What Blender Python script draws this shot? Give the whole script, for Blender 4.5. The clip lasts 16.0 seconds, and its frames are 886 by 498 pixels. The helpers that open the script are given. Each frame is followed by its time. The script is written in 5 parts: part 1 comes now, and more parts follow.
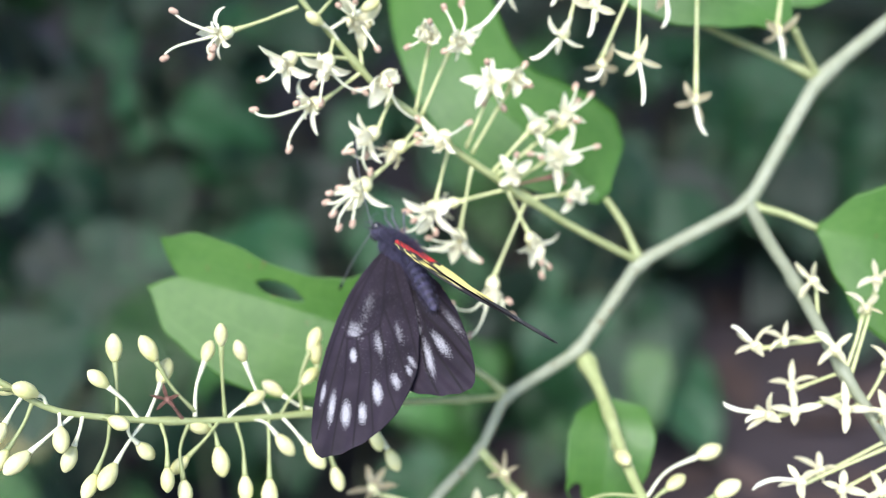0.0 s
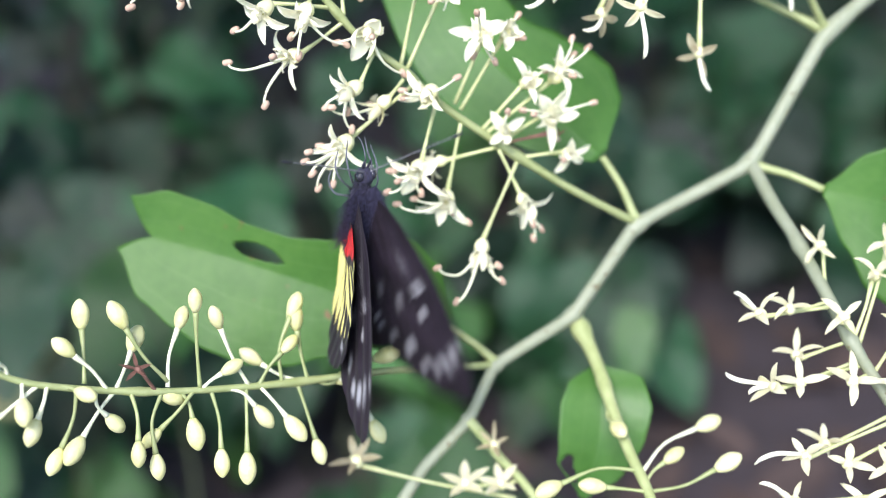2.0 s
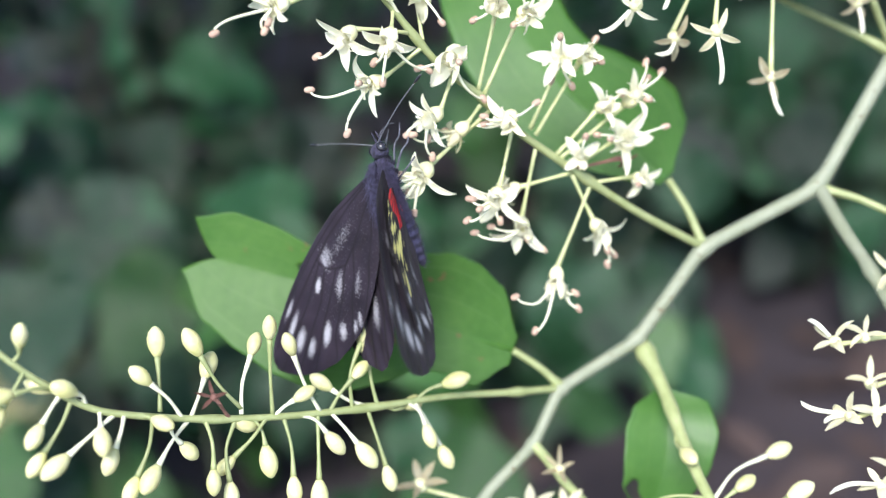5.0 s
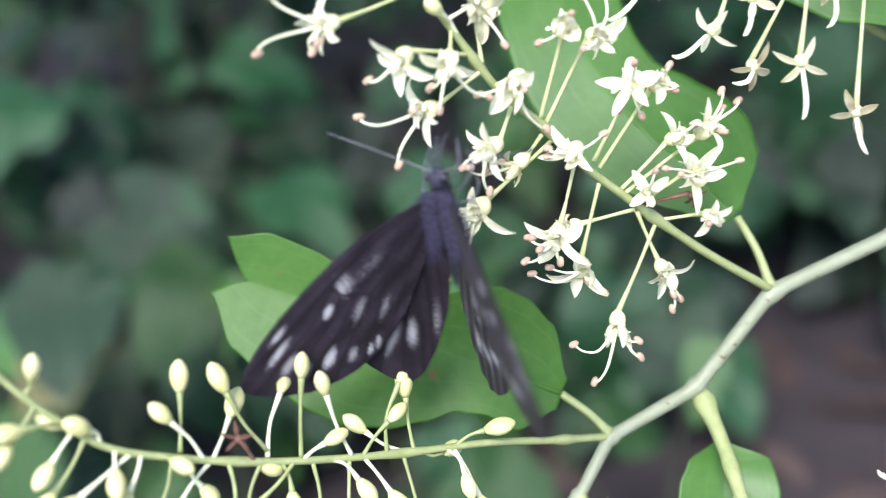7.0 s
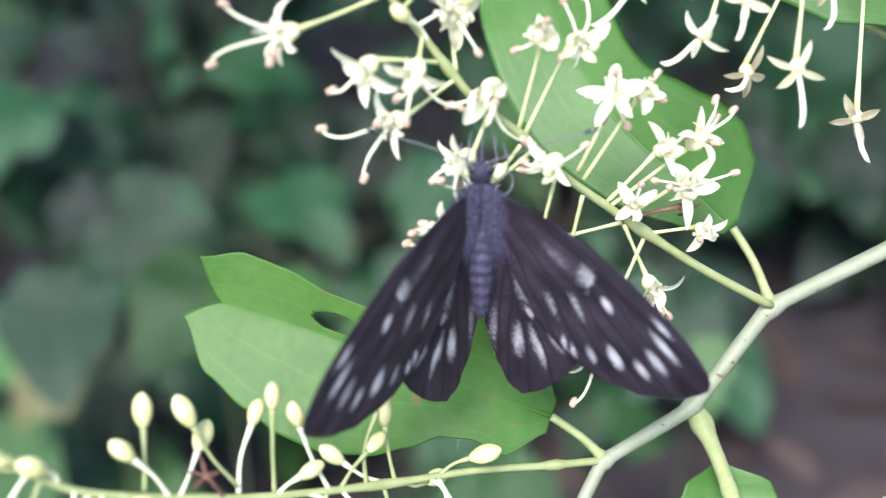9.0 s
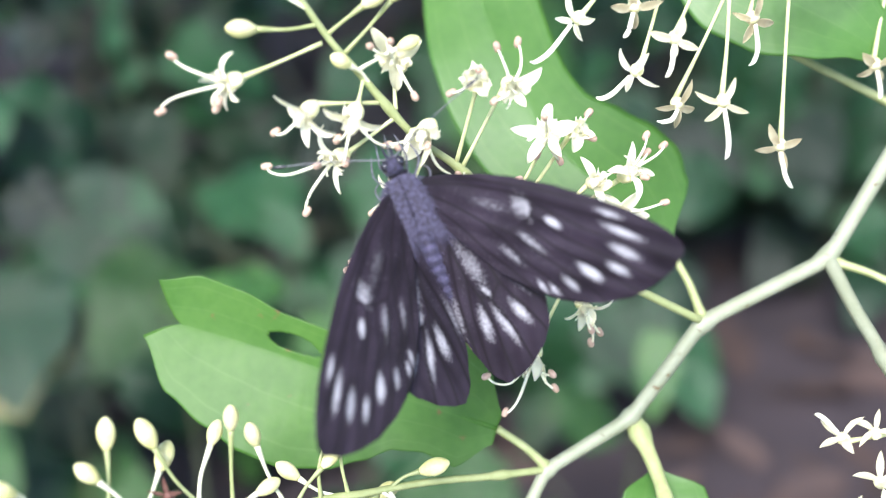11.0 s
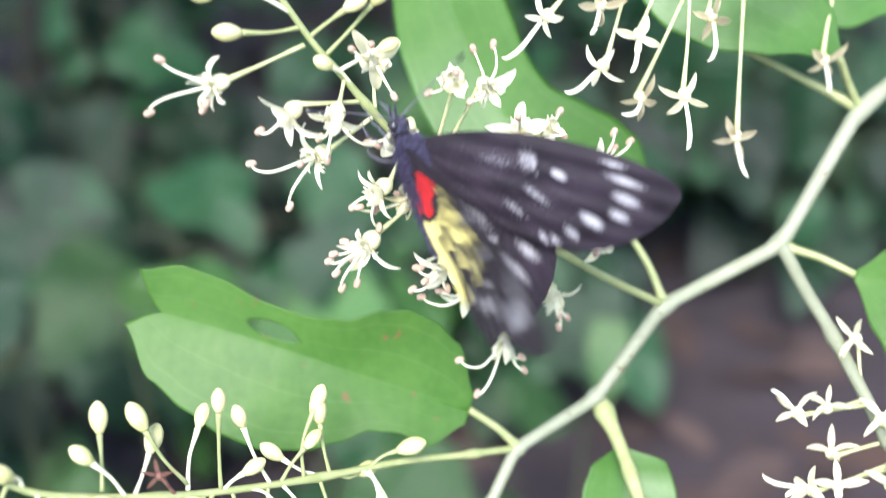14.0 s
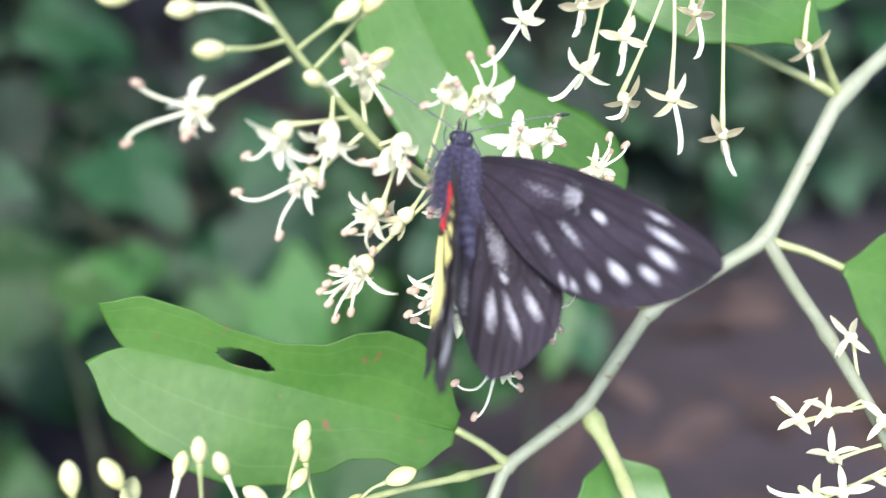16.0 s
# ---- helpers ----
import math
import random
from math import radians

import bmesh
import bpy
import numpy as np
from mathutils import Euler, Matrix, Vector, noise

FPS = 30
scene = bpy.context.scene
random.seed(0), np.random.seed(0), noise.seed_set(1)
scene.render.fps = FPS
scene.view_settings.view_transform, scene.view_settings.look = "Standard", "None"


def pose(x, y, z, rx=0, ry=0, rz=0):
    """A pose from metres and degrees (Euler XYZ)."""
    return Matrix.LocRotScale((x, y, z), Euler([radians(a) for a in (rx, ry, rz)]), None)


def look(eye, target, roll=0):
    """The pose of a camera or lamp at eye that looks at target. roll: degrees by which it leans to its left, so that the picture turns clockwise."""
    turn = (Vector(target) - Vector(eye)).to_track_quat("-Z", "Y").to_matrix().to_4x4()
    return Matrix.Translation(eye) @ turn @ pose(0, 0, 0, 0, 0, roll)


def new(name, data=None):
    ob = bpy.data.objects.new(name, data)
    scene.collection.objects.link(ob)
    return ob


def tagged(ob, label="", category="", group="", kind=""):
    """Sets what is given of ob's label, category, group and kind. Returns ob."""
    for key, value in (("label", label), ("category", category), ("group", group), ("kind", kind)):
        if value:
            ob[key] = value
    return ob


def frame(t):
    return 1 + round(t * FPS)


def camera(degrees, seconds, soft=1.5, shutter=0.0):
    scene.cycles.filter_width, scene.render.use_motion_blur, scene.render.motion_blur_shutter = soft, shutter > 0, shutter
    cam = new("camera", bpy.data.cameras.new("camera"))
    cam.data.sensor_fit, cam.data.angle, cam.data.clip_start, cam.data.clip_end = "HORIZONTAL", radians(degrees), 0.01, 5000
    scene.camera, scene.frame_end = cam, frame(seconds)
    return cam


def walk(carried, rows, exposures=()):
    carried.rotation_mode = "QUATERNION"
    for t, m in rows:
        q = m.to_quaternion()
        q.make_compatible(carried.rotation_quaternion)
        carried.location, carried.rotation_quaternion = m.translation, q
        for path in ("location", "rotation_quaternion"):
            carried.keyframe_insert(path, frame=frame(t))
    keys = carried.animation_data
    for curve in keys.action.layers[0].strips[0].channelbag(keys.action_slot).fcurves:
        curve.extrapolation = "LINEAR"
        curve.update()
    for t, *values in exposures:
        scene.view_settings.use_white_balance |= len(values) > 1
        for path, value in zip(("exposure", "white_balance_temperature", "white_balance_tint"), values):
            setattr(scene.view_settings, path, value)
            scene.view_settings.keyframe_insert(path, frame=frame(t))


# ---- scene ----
import functools

cam = camera(43.0, 16.0, soft=1.0, shutter=0.9)
cam.data.dof.use_dof = True
cam.data.dof.focus_distance = 0.140
cam.data.dof.aperture_fstop = 12.0
PATH = [
    (0, (0.01384, -0.14650, 0.52861), (0.00658, -0.01236, 0.46187), -1.59),
    (0.5, (0.01181, -0.14399, 0.52891), (0.00542, -0.01020, 0.46139), -0.98),
    (1, (0.01275, -0.14055, 0.52692), (0.00708, -0.00791, 0.45710), -0.98),
    (1.5, (0.01391, -0.13874, 0.52515), (0.00862, -0.00675, 0.45410), -0.93),
    (2, (0.01234, -0.13829, 0.52524), (0.00770, -0.00677, 0.45326), -0.82),
    (2.5, (0.01337, -0.13895, 0.52628), (0.00813, -0.00722, 0.45473), -0.94),
    (3, (0.01122, -0.13877, 0.52560), (0.00612, -0.00685, 0.45439), -0.72),
    (3.5, (0.01024, -0.13923, 0.52815), (0.00497, -0.00746, 0.45668), -0.83),
    (4, (0.00785, -0.13817, 0.52677), (0.00319, -0.00654, 0.45498), -0.66),
    (6.5, (0.00161, -0.12807, 0.53102), (-0.00738, 0.00267, 0.45802), -0.25),
    (7, (0.00158, -0.12395, 0.52679), (-0.00887, 0.00694, 0.45427), 0.61),
    (7.5, (0.00407, -0.12232, 0.52614), (-0.01179, 0.00756, 0.45279), -0.13),
    (8, (0.00467, -0.11813, 0.52725), (-0.00997, 0.01211, 0.45428), -0.06),
    (8.5, (0.00598, -0.11787, 0.52828), (-0.00787, 0.01214, 0.45477), -0.29),
    (9, (0.00408, -0.11611, 0.52602), (-0.00712, 0.01435, 0.45286), -0.38),
    (11.5, (0.00566, -0.12059, 0.53533), (0.00077, 0.00943, 0.46070), 0.44),
    (12, (0.00468, -0.12071, 0.53633), (0.00021, 0.00949, 0.46197), 0.40),
    (12.5, (0.00623, -0.12312, 0.53645), (0.00140, 0.00721, 0.46235), 0.37),
    (13, (0.00555, -0.12447, 0.53872), (0.00168, 0.00561, 0.46413), 0.71),
    (13.5, (0.00579, -0.12564, 0.54086), (0.00210, 0.00358, 0.46478), 0.80),
    (14, (0.00159, -0.12570, 0.53577), (0.00358, 0.00408, 0.46059), 1.61),
    (14.5, (-0.00008, -0.11706, 0.53332), (0.00590, 0.01166, 0.45654), 1.24),
    (15, (-0.00092, -0.11614, 0.53281), (0.00901, 0.01272, 0.45668), 1.93),
    (15.5, (-0.00235, -0.11331, 0.53738), (0.00897, 0.01351, 0.45809), 1.17),
    (16, (-0.00510, -0.11451, 0.53805), (0.00665, 0.01199, 0.45829), 1.13),
]
# the film's camera brightens a little on the way; shade balance
EXPOSURES = ((0.0, 1.51, 6360, 11), (4.0, 1.51, 6360, 11), (7.0, 1.57, 6360, 11), (9.0, 1.75, 6360, 11), (11.5, 1.97, 6420, 12), (14.0, 1.95, 6420, 12), (16.0, 1.75, 6360, 13))
walk(cam, [(t, look(eye, target, roll)) for t, eye, target, roll in PATH], EXPOSURES)

# ---- daylight in the shade: bright open sky behind the camera, soft sun through thin cloud ----
SUN_ELEVATION, SUN_TURN = 50.0, 196.0
world = bpy.data.worlds.new("world")
scene.world = world
world.use_nodes = True
sky = world.node_tree.nodes.new("ShaderNodeTexSky")
sky.sky_type, sky.sun_disc = "NISHITA", False
sky.sun_elevation, sky.sun_rotation = radians(SUN_ELEVATION), radians(SUN_TURN)
background = world.node_tree.nodes["Background"]
background.inputs["Strength"].default_value = 0.135
world.node_tree.links.new(sky.outputs["Color"], background.inputs["Color"])
sun = new("sun", bpy.data.lights.new("sun", "SUN"))
sun.data.energy, sun.data.angle, sun.data.color = 2.1, radians(25), (1.0, 0.98, 0.95)
turn, rise = radians(SUN_TURN), radians(SUN_ELEVATION)
sun.matrix_world = look(Vector((math.sin(turn) * math.cos(rise), math.cos(turn) * math.cos(rise), math.sin(rise))) * 5, (0, 0, 0))

# ---- the sprig's own space: millimetres to the right, up and towards the viewer, round a point 45 cm over the ground ----
TILT = radians(30)
CENTRE = Vector((0, 0, 0.45))
AXIS_U = Vector((1, 0, 0))
AXIS_V = Vector((0, math.sin(TILT), math.cos(TILT)))
AXIS_W = Vector((0, -math.cos(TILT), math.sin(TILT)))
TURN = Matrix((AXIS_U, AXIS_V, AXIS_W)).transposed()


def S(u, v, w):
    return CENTRE + (AXIS_U * u + AXIS_V * v + AXIS_W * w) * 0.001


# ---- materials ----
def ramp(nodes, stops):
    node = nodes.new("ShaderNodeValToRGB")
    els = node.color_ramp.elements
    while len(els) < len(stops):
        els.new(0.5)
    for el, (at, col) in zip(els, stops):
        el.position, el.color = at, (*col, 1)
    return node


def surface(name, dark, light, rough=0.5, scale=400.0, bump=0.15, fine=6.0, through_light=0.0, metal=0.0, sheen=0.0, spread=(0.3, 0.7), vary=0.12, spots=None, spec=0.5):
    """Two-scale noise between two base colours, a fine relief, and some light passing through where it is thin."""
    mat = bpy.data.materials.new(name)
    mat.use_nodes = True
    nodes, links = mat.node_tree.nodes, mat.node_tree.links
    bsdf = nodes["Principled BSDF"]
    coord = nodes.new("ShaderNodeTexCoord")
    big, small = nodes.new("ShaderNodeTexNoise"), nodes.new("ShaderNodeTexNoise")
    big.inputs["Scale"].default_value, small.inputs["Scale"].default_value = scale, scale * fine
    big.inputs["Detail"].default_value, small.inputs["Detail"].default_value = 3, 4
    for n in (big, small):
        links.new(coord.outputs["Object"], n.inputs["Vector"])
    mixed = nodes.new("ShaderNodeMath")
    mixed.operation = "MULTIPLY_ADD"
    mixed.inputs[1].default_value = 0.3
    links.new(small.outputs["Fac"], mixed.inputs[0])
    half = nodes.new("ShaderNodeMath")
    half.operation = "MULTIPLY"
    half.inputs[1].default_value = 0.7
    links.new(big.outputs["Fac"], half.inputs[0])
    links.new(half.outputs[0], mixed.inputs[2])
    col = ramp(nodes, [(spread[0], dark), (spread[1], light)])
    links.new(mixed.outputs[0], col.inputs["Fac"])
    info = nodes.new("ShaderNodeObjectInfo")
    val = nodes.new("ShaderNodeMapRange")
    val.inputs["To Min"].default_value, val.inputs["To Max"].default_value = 1 - vary, 1 + vary
    links.new(info.outputs["Random"], val.inputs["Value"])
    hsv = nodes.new("ShaderNodeHueSaturation")
    links.new(val.outputs[0], hsv.inputs["Value"])
    links.new(col.outputs["Color"], hsv.inputs["Color"])
    out_col = hsv.outputs["Color"]
    if spots:
        size, amount, spot_col = spots
        vor = nodes.new("ShaderNodeTexNoise")
        vor.inputs["Scale"].default_value, vor.inputs["Detail"].default_value = size, 5
        links.new(coord.outputs["Object"], vor.inputs["Vector"])
        mask = ramp(nodes, [(1 - amount, (0, 0, 0)), (min(1, 1.06 - amount), (1, 1, 1))])
        links.new(vor.outputs["Fac"], mask.inputs["Fac"])
        mix = nodes.new("ShaderNodeMix")
        mix.data_type = "RGBA"
        mix.inputs["B"].default_value = (*spot_col, 1)
        links.new(mask.outputs["Color"], mix.inputs["Factor"])
        links.new(out_col, mix.inputs["A"])
        out_col = mix.outputs["Result"]
    links.new(out_col, bsdf.inputs["Base Color"])
    bsdf.inputs["Roughness"].default_value, bsdf.inputs["Metallic"].default_value = rough, metal
    bsdf.inputs["Specular IOR Level"].default_value = spec
    if sheen:
        bsdf.inputs["Sheen Weight"].default_value = sheen
    if bump:
        relief = nodes.new("ShaderNodeBump")
        relief.inputs["Strength"].default_value, relief.inputs["Distance"].default_value = bump, 0.3 / scale
        links.new(mixed.outputs[0], relief.inputs["Height"])
        links.new(relief.outputs["Normal"], bsdf.inputs["Normal"])
    if through_light:
        lucent, blend = nodes.new("ShaderNodeBsdfTranslucent"), nodes.new("ShaderNodeMixShader")
        links.new(out_col, lucent.inputs["Color"])
        blend.inputs["Fac"].default_value = through_light
        links.new(bsdf.outputs[0], blend.inputs[1])
        links.new(lucent.outputs[0], blend.inputs[2])
        links.new(blend.outputs[0], nodes["Material Output"].inputs["Surface"])
    return mat


def veined(mat, lines, light, strength=0.5):
    """Pale veins that run the length of a blade: its UV's second number goes across it."""
    nodes, links = mat.node_tree.nodes, mat.node_tree.links
    bsdf = nodes["Principled BSDF"]
    was = bsdf.inputs["Base Color"].links[0].from_socket
    uv, split = nodes.new("ShaderNodeUVMap"), nodes.new("ShaderNodeSeparateXYZ")
    links.new(uv.outputs[0], split.inputs[0])
    source = split.outputs["Y"]
    for op, value in (("MULTIPLY", lines), ("FRACT", 0), ("SUBTRACT", 0.5), ("ABSOLUTE", 0)):
        n = nodes.new("ShaderNodeMath")
        n.operation = op
        n.inputs[1].default_value = value
        links.new(source, n.inputs[0])
        source = n.outputs[0]
    edge = ramp(nodes, [(0.0, (strength,) * 3), (0.05, (0, 0, 0))])
    links.new(source, edge.inputs["Fac"])
    mix = nodes.new("ShaderNodeMix")
    mix.data_type = "RGBA"
    mix.inputs["B"].default_value = (*light, 1)
    links.new(edge.outputs["Color"], mix.inputs["Factor"])
    links.new(was, mix.inputs["A"])
    links.new(mix.outputs["Result"], bsdf.inputs["Base Color"])
    return mat


def banded(mat, axis_step, dark):
    """Dark rings across a body along its own y, one every axis_step metres."""
    nodes, links = mat.node_tree.nodes, mat.node_tree.links
    bsdf = nodes["Principled BSDF"]
    was = bsdf.inputs["Base Color"].links[0].from_socket
    coord, split = nodes.new("ShaderNodeTexCoord"), nodes.new("ShaderNodeSeparateXYZ")
    links.new(coord.outputs["Object"], split.inputs[0])
    source = split.outputs["Y"]
    for op, value in (("DIVIDE", axis_step), ("FRACT", 0), ("SUBTRACT", 0.5), ("ABSOLUTE", 0)):
        n = nodes.new("ShaderNodeMath")
        n.operation = op
        n.inputs[1].default_value = value
        links.new(source, n.inputs[0])
        source = n.outputs[0]
    edge = ramp(nodes, [(0.16, (0, 0, 0)), (0.34, (0.55, 0.55, 0.55))])
    links.new(source, edge.inputs["Fac"])
    mix = nodes.new("ShaderNodeMix")
    mix.data_type = "RGBA"
    mix.inputs["B"].default_value = (*dark, 1)
    links.new(edge.outputs["Color"], mix.inputs["Factor"])
    links.new(was, mix.inputs["A"])
    links.new(mix.outputs["Result"], bsdf.inputs["Base Color"])
    return mat


M_STEM = surface("stem_green", (0.186, 0.208, 0.131), (0.257, 0.274, 0.197), 0.5, 250, 0.2, spots=(900, 0.34, (0.109, 0.0711, 0.0274)))
M_TWIG = surface("twig_green", (0.216, 0.253, 0.095), (0.329, 0.361, 0.171), 0.5, 500, 0.15)
M_LEAF = veined(surface("leaf_green", (0.0475, 0.142, 0.0225), (0.0830, 0.203, 0.0380), 0.42, 90, 0.05, 8, 0.3, spec=0.42, spots=(170, 0.27, (0.149, 0.109, 0.0474))), 5, (0.162, 0.271, 0.0812), 0.24)
M_LEAF_PALE = veined(surface("leaf_pale", (0.0419, 0.129, 0.0176), (0.0778, 0.182, 0.0325), 0.42, 90, 0.06, 8, 0.3, spots=(330, 0.33, (0.163, 0.102, 0.0406)), spec=0.24), 5, (0.176, 0.284, 0.102), 0.18)
M_PEDICEL = surface("pedicel_green", (0.40, 0.43, 0.19), (0.56, 0.58, 0.31), 0.5, 700, 0.1)
M_PETAL = surface("petal_cream", (0.97, 0.94, 0.76), (0.99, 0.98, 0.86), 0.6, 700, 0.05, 5, 0.4, vary=0.03)
M_PETAL_GREEN = surface("petal_greenish", (0.84, 0.79, 0.56), (0.95, 0.92, 0.74), 0.6, 700, 0.1, 5, 0.35)
M_PETAL_TAN = surface("petal_tan", (0.566, 0.482, 0.306), (0.711, 0.665, 0.505), 0.6, 900, 0.15, 5, 0.4)
M_CUP = surface("flower_cup", (0.629, 0.605, 0.282), (0.761, 0.745, 0.497), 0.5, 700, 0.1)
M_BUD = surface("bud_yellow", (0.56, 0.55, 0.20), (0.76, 0.73, 0.43), 0.45, 350, 0.12, 6, 0.1)
M_FILAMENT = surface("filament_cream", (0.613, 0.613, 0.414), (0.712, 0.712, 0.546), 0.5, 900, 0.05)
M_ANTHER = surface("anther_tan", (0.376, 0.233, 0.168), (0.518, 0.376, 0.285), 0.7, 1500, 0.3)
M_DRIED = surface("dried_flower", (0.144, 0.0648, 0.0504), (0.245, 0.122, 0.0936), 0.8, 900, 0.4)
M_BODY = surface("butterfly_body_fuzz", (0.003, 0.0026, 0.007), (0.040, 0.035, 0.078), 0.8, 2600, 0.8, 3, sheen=0.05, spread=(0.38, 0.66))
M_FUR = surface("butterfly_fur", (0.006, 0.005, 0.015), (0.075, 0.066, 0.135), 0.7, 2200, 0.2, 3, sheen=0.05, spread=(0.36, 0.66))
M_LEG = surface("butterfly_leg", (0.02, 0.02, 0.03), (0.16, 0.16, 0.20), 0.6, 2500, 0.3)
M_ANTENNA = banded(surface("butterfly_antenna", (0.10, 0.10, 0.12), (0.22, 0.22, 0.24), 0.6, 2500, 0.2), 0.00022, (0.006, 0.006, 0.008))
M_EYE = surface("butterfly_eye", (0.01, 0.01, 0.015), (0.03, 0.03, 0.04), 0.2, 3000, 0.1)
M_SOIL = surface("soil_brown", (0.0123, 0.009, 0.0118), (0.055, 0.0415, 0.0494), 0.95, 16, 0.45, 9, spread=(0.15, 0.85), spots=(9, 0.42, (0.0645, 0.0371, 0.0281)))
M_LITTER = surface("dead_leaf", (0.0252, 0.0168, 0.0179), (0.0842, 0.0522, 0.0449), 0.85, 12, 0.4, vary=0.5)
# near-black green: the bank's deep shade is put into this leaf colour
M_SHADE_LEAF = surface("undergrowth_leaf_shade_dark", (0.00359, 0.0201, 0.0079), (0.0209, 0.0704, 0.0258), 0.36, 22, 0.35, 5, 0.12, vary=0.8, spec=0.5)
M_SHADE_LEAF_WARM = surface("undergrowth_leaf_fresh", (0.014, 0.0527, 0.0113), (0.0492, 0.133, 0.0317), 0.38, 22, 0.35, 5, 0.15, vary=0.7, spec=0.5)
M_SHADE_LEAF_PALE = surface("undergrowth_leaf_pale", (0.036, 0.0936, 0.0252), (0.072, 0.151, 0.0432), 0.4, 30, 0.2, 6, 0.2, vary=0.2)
M_YELLOWED = surface("yellowed_leaf", (0.0864, 0.115, 0.036), (0.187, 0.144, 0.072), 0.5, 25, 0.2, 6, 0.2)
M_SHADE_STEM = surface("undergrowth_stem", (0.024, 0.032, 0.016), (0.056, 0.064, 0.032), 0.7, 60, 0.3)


M_ABDOMEN = banded(surface("butterfly_abdomen", (0.0234, 0.0198, 0.0468), (0.0945, 0.0855, 0.167), 0.7, 1500, 0.6, 3, sheen=0.06), 0.00135 * 0.95, (0.009, 0.0072, 0.0162))


def wing_material():
    """Dark scaled wing: the vertex masks pale, yellow and red carry its markings, broken up by a fine scale pattern."""
    mat = bpy.data.materials.new("butterfly_wing")
    mat.use_nodes = True
    nodes, links = mat.node_tree.nodes, mat.node_tree.links
    bsdf = nodes["Principled BSDF"]
    coord, grain, broad = nodes.new("ShaderNodeTexCoord"), nodes.new("ShaderNodeTexNoise"), nodes.new("ShaderNodeTexNoise")
    grain.inputs["Scale"].default_value, grain.inputs["Detail"].default_value = 4500, 4
    broad.inputs["Scale"].default_value, broad.inputs["Detail"].default_value = 160, 4
    for n in (grain, broad):
        links.new(coord.outputs["Object"], n.inputs["Vector"])
    base = ramp(nodes, [(0.3, (0.008, 0.0055, 0.0093)), (0.7, (0.025, 0.018, 0.0285))])
    links.new(broad.outputs["Fac"], base.inputs["Fac"])
    col = base.outputs["Color"]
    for name, tone, broken in (("vein", (0.008, 0.006, 0.008), 0.0), ("pale", (0.31, 0.305, 0.33), 0.6), ("yellow", (0.80, 0.70, 0.24), 0.15), ("red", (0.72, 0.02, 0.025), 0.15)):
        attr = nodes.new("ShaderNodeAttribute")
        attr.attribute_name = name
        sub = nodes.new("ShaderNodeMath")
        sub.operation = "MULTIPLY_ADD"
        sub.inputs[1].default_value = -2.4 * broken
        sub.inputs[2].default_value = 1.2 * broken
        links.new(grain.outputs["Fac"], sub.inputs[0])
        total = nodes.new("ShaderNodeMath")
        total.operation = "ADD"
        links.new(attr.outputs["Fac"], total.inputs[0])
        links.new(sub.outputs[0], total.inputs[1])
        gate = ramp(nodes, [(0.16, (0, 0, 0)), (1.0, (1, 1, 1))] if name == "pale" else [(0.25, (0, 0, 0)), (0.75, (1, 1, 1))])
        links.new(total.outputs[0], gate.inputs["Fac"])
        keep = nodes.new("ShaderNodeMath")
        keep.operation = "MULTIPLY"
        links.new(gate.outputs["Color"], keep.inputs[0])
        some = ramp(nodes, [(0.0, (0, 0, 0)), (0.1, (1, 1, 1))])
        links.new(attr.outputs["Fac"], some.inputs["Fac"])
        links.new(some.outputs["Color"], keep.inputs[1])
        mix = nodes.new("ShaderNodeMix")
        mix.data_type = "RGBA"
        mix.inputs["B"].default_value = (*tone, 1)
        links.new(keep.outputs[0], mix.inputs["Factor"])
        links.new(col, mix.inputs["A"])
        col = mix.outputs["Result"]
    links.new(col, bsdf.inputs["Base Color"])
    bsdf.inputs["Roughness"].default_value = 0.6
    bsdf.inputs["Sheen Weight"].default_value = 0.03
    bsdf.inputs["Specular IOR Level"].default_value = 0.16
    bsdf.inputs["Sheen Roughness"].default_value = 0.5
    relief = nodes.new("ShaderNodeBump")
    relief.inputs["Strength"].default_value, relief.inputs["Distance"].default_value = 0.25, 0.00008
    links.new(grain.outputs["Fac"], relief.inputs["Height"])
    links.new(relief.outputs["Normal"], bsdf.inputs["Normal"])
    return mat


M_WING = wing_material()


# ---- mesh helpers ----
def empty(name, base, label, category, group="", kind=""):
    ob = new(name)
    ob.location = base
    ob.empty_display_size = 0.01
    return tagged(ob, label, category, group, kind)


def base_of(ob):
    where = Vector(ob.location)
    while ob.parent:
        ob = ob.parent
        where += Vector(ob.location)
    return where


def part(name, bm, mat, parent=None, label="", origin=None):
    """Links a bmesh, given in world places, as one mesh object under a thing or part; its origin lies at the parent's or at the given place."""
    at = Vector(origin) if origin is not None else (base_of(parent) if parent else Vector())
    bmesh.ops.translate(bm, verts=bm.verts, vec=-at)
    me = bpy.data.meshes.new(name)
    bm.to_mesh(me)
    bm.free()
    for p in me.polygons:
        p.use_smooth = True
    me.materials.append(mat)
    ob = new(name, me)
    if parent:
        ob.parent = parent
        ob.location = at - base_of(parent)
    else:
        ob.location = at
    if label:
        tagged(ob, label)
    return ob


def smooth_line(points, steps=6):
    """A Catmull-Rom curve through points."""
    pts = [Vector(p) for p in points]
    ext = [pts[0] * 2 - pts[1]] + pts + [pts[-1] * 2 - pts[-2]]
    out = []
    for i in range(1, len(ext) - 2):
        a, b, c, d = ext[i - 1 : i + 3]
        for k in range(steps):
            t = k / steps
            out.append(0.5 * (2 * b + (c - a) * t + (2 * a - 5 * b + 4 * c - d) * t * t + (3 * b - a - 3 * c + d) * t * t * t))
    return out + [pts[-1]]


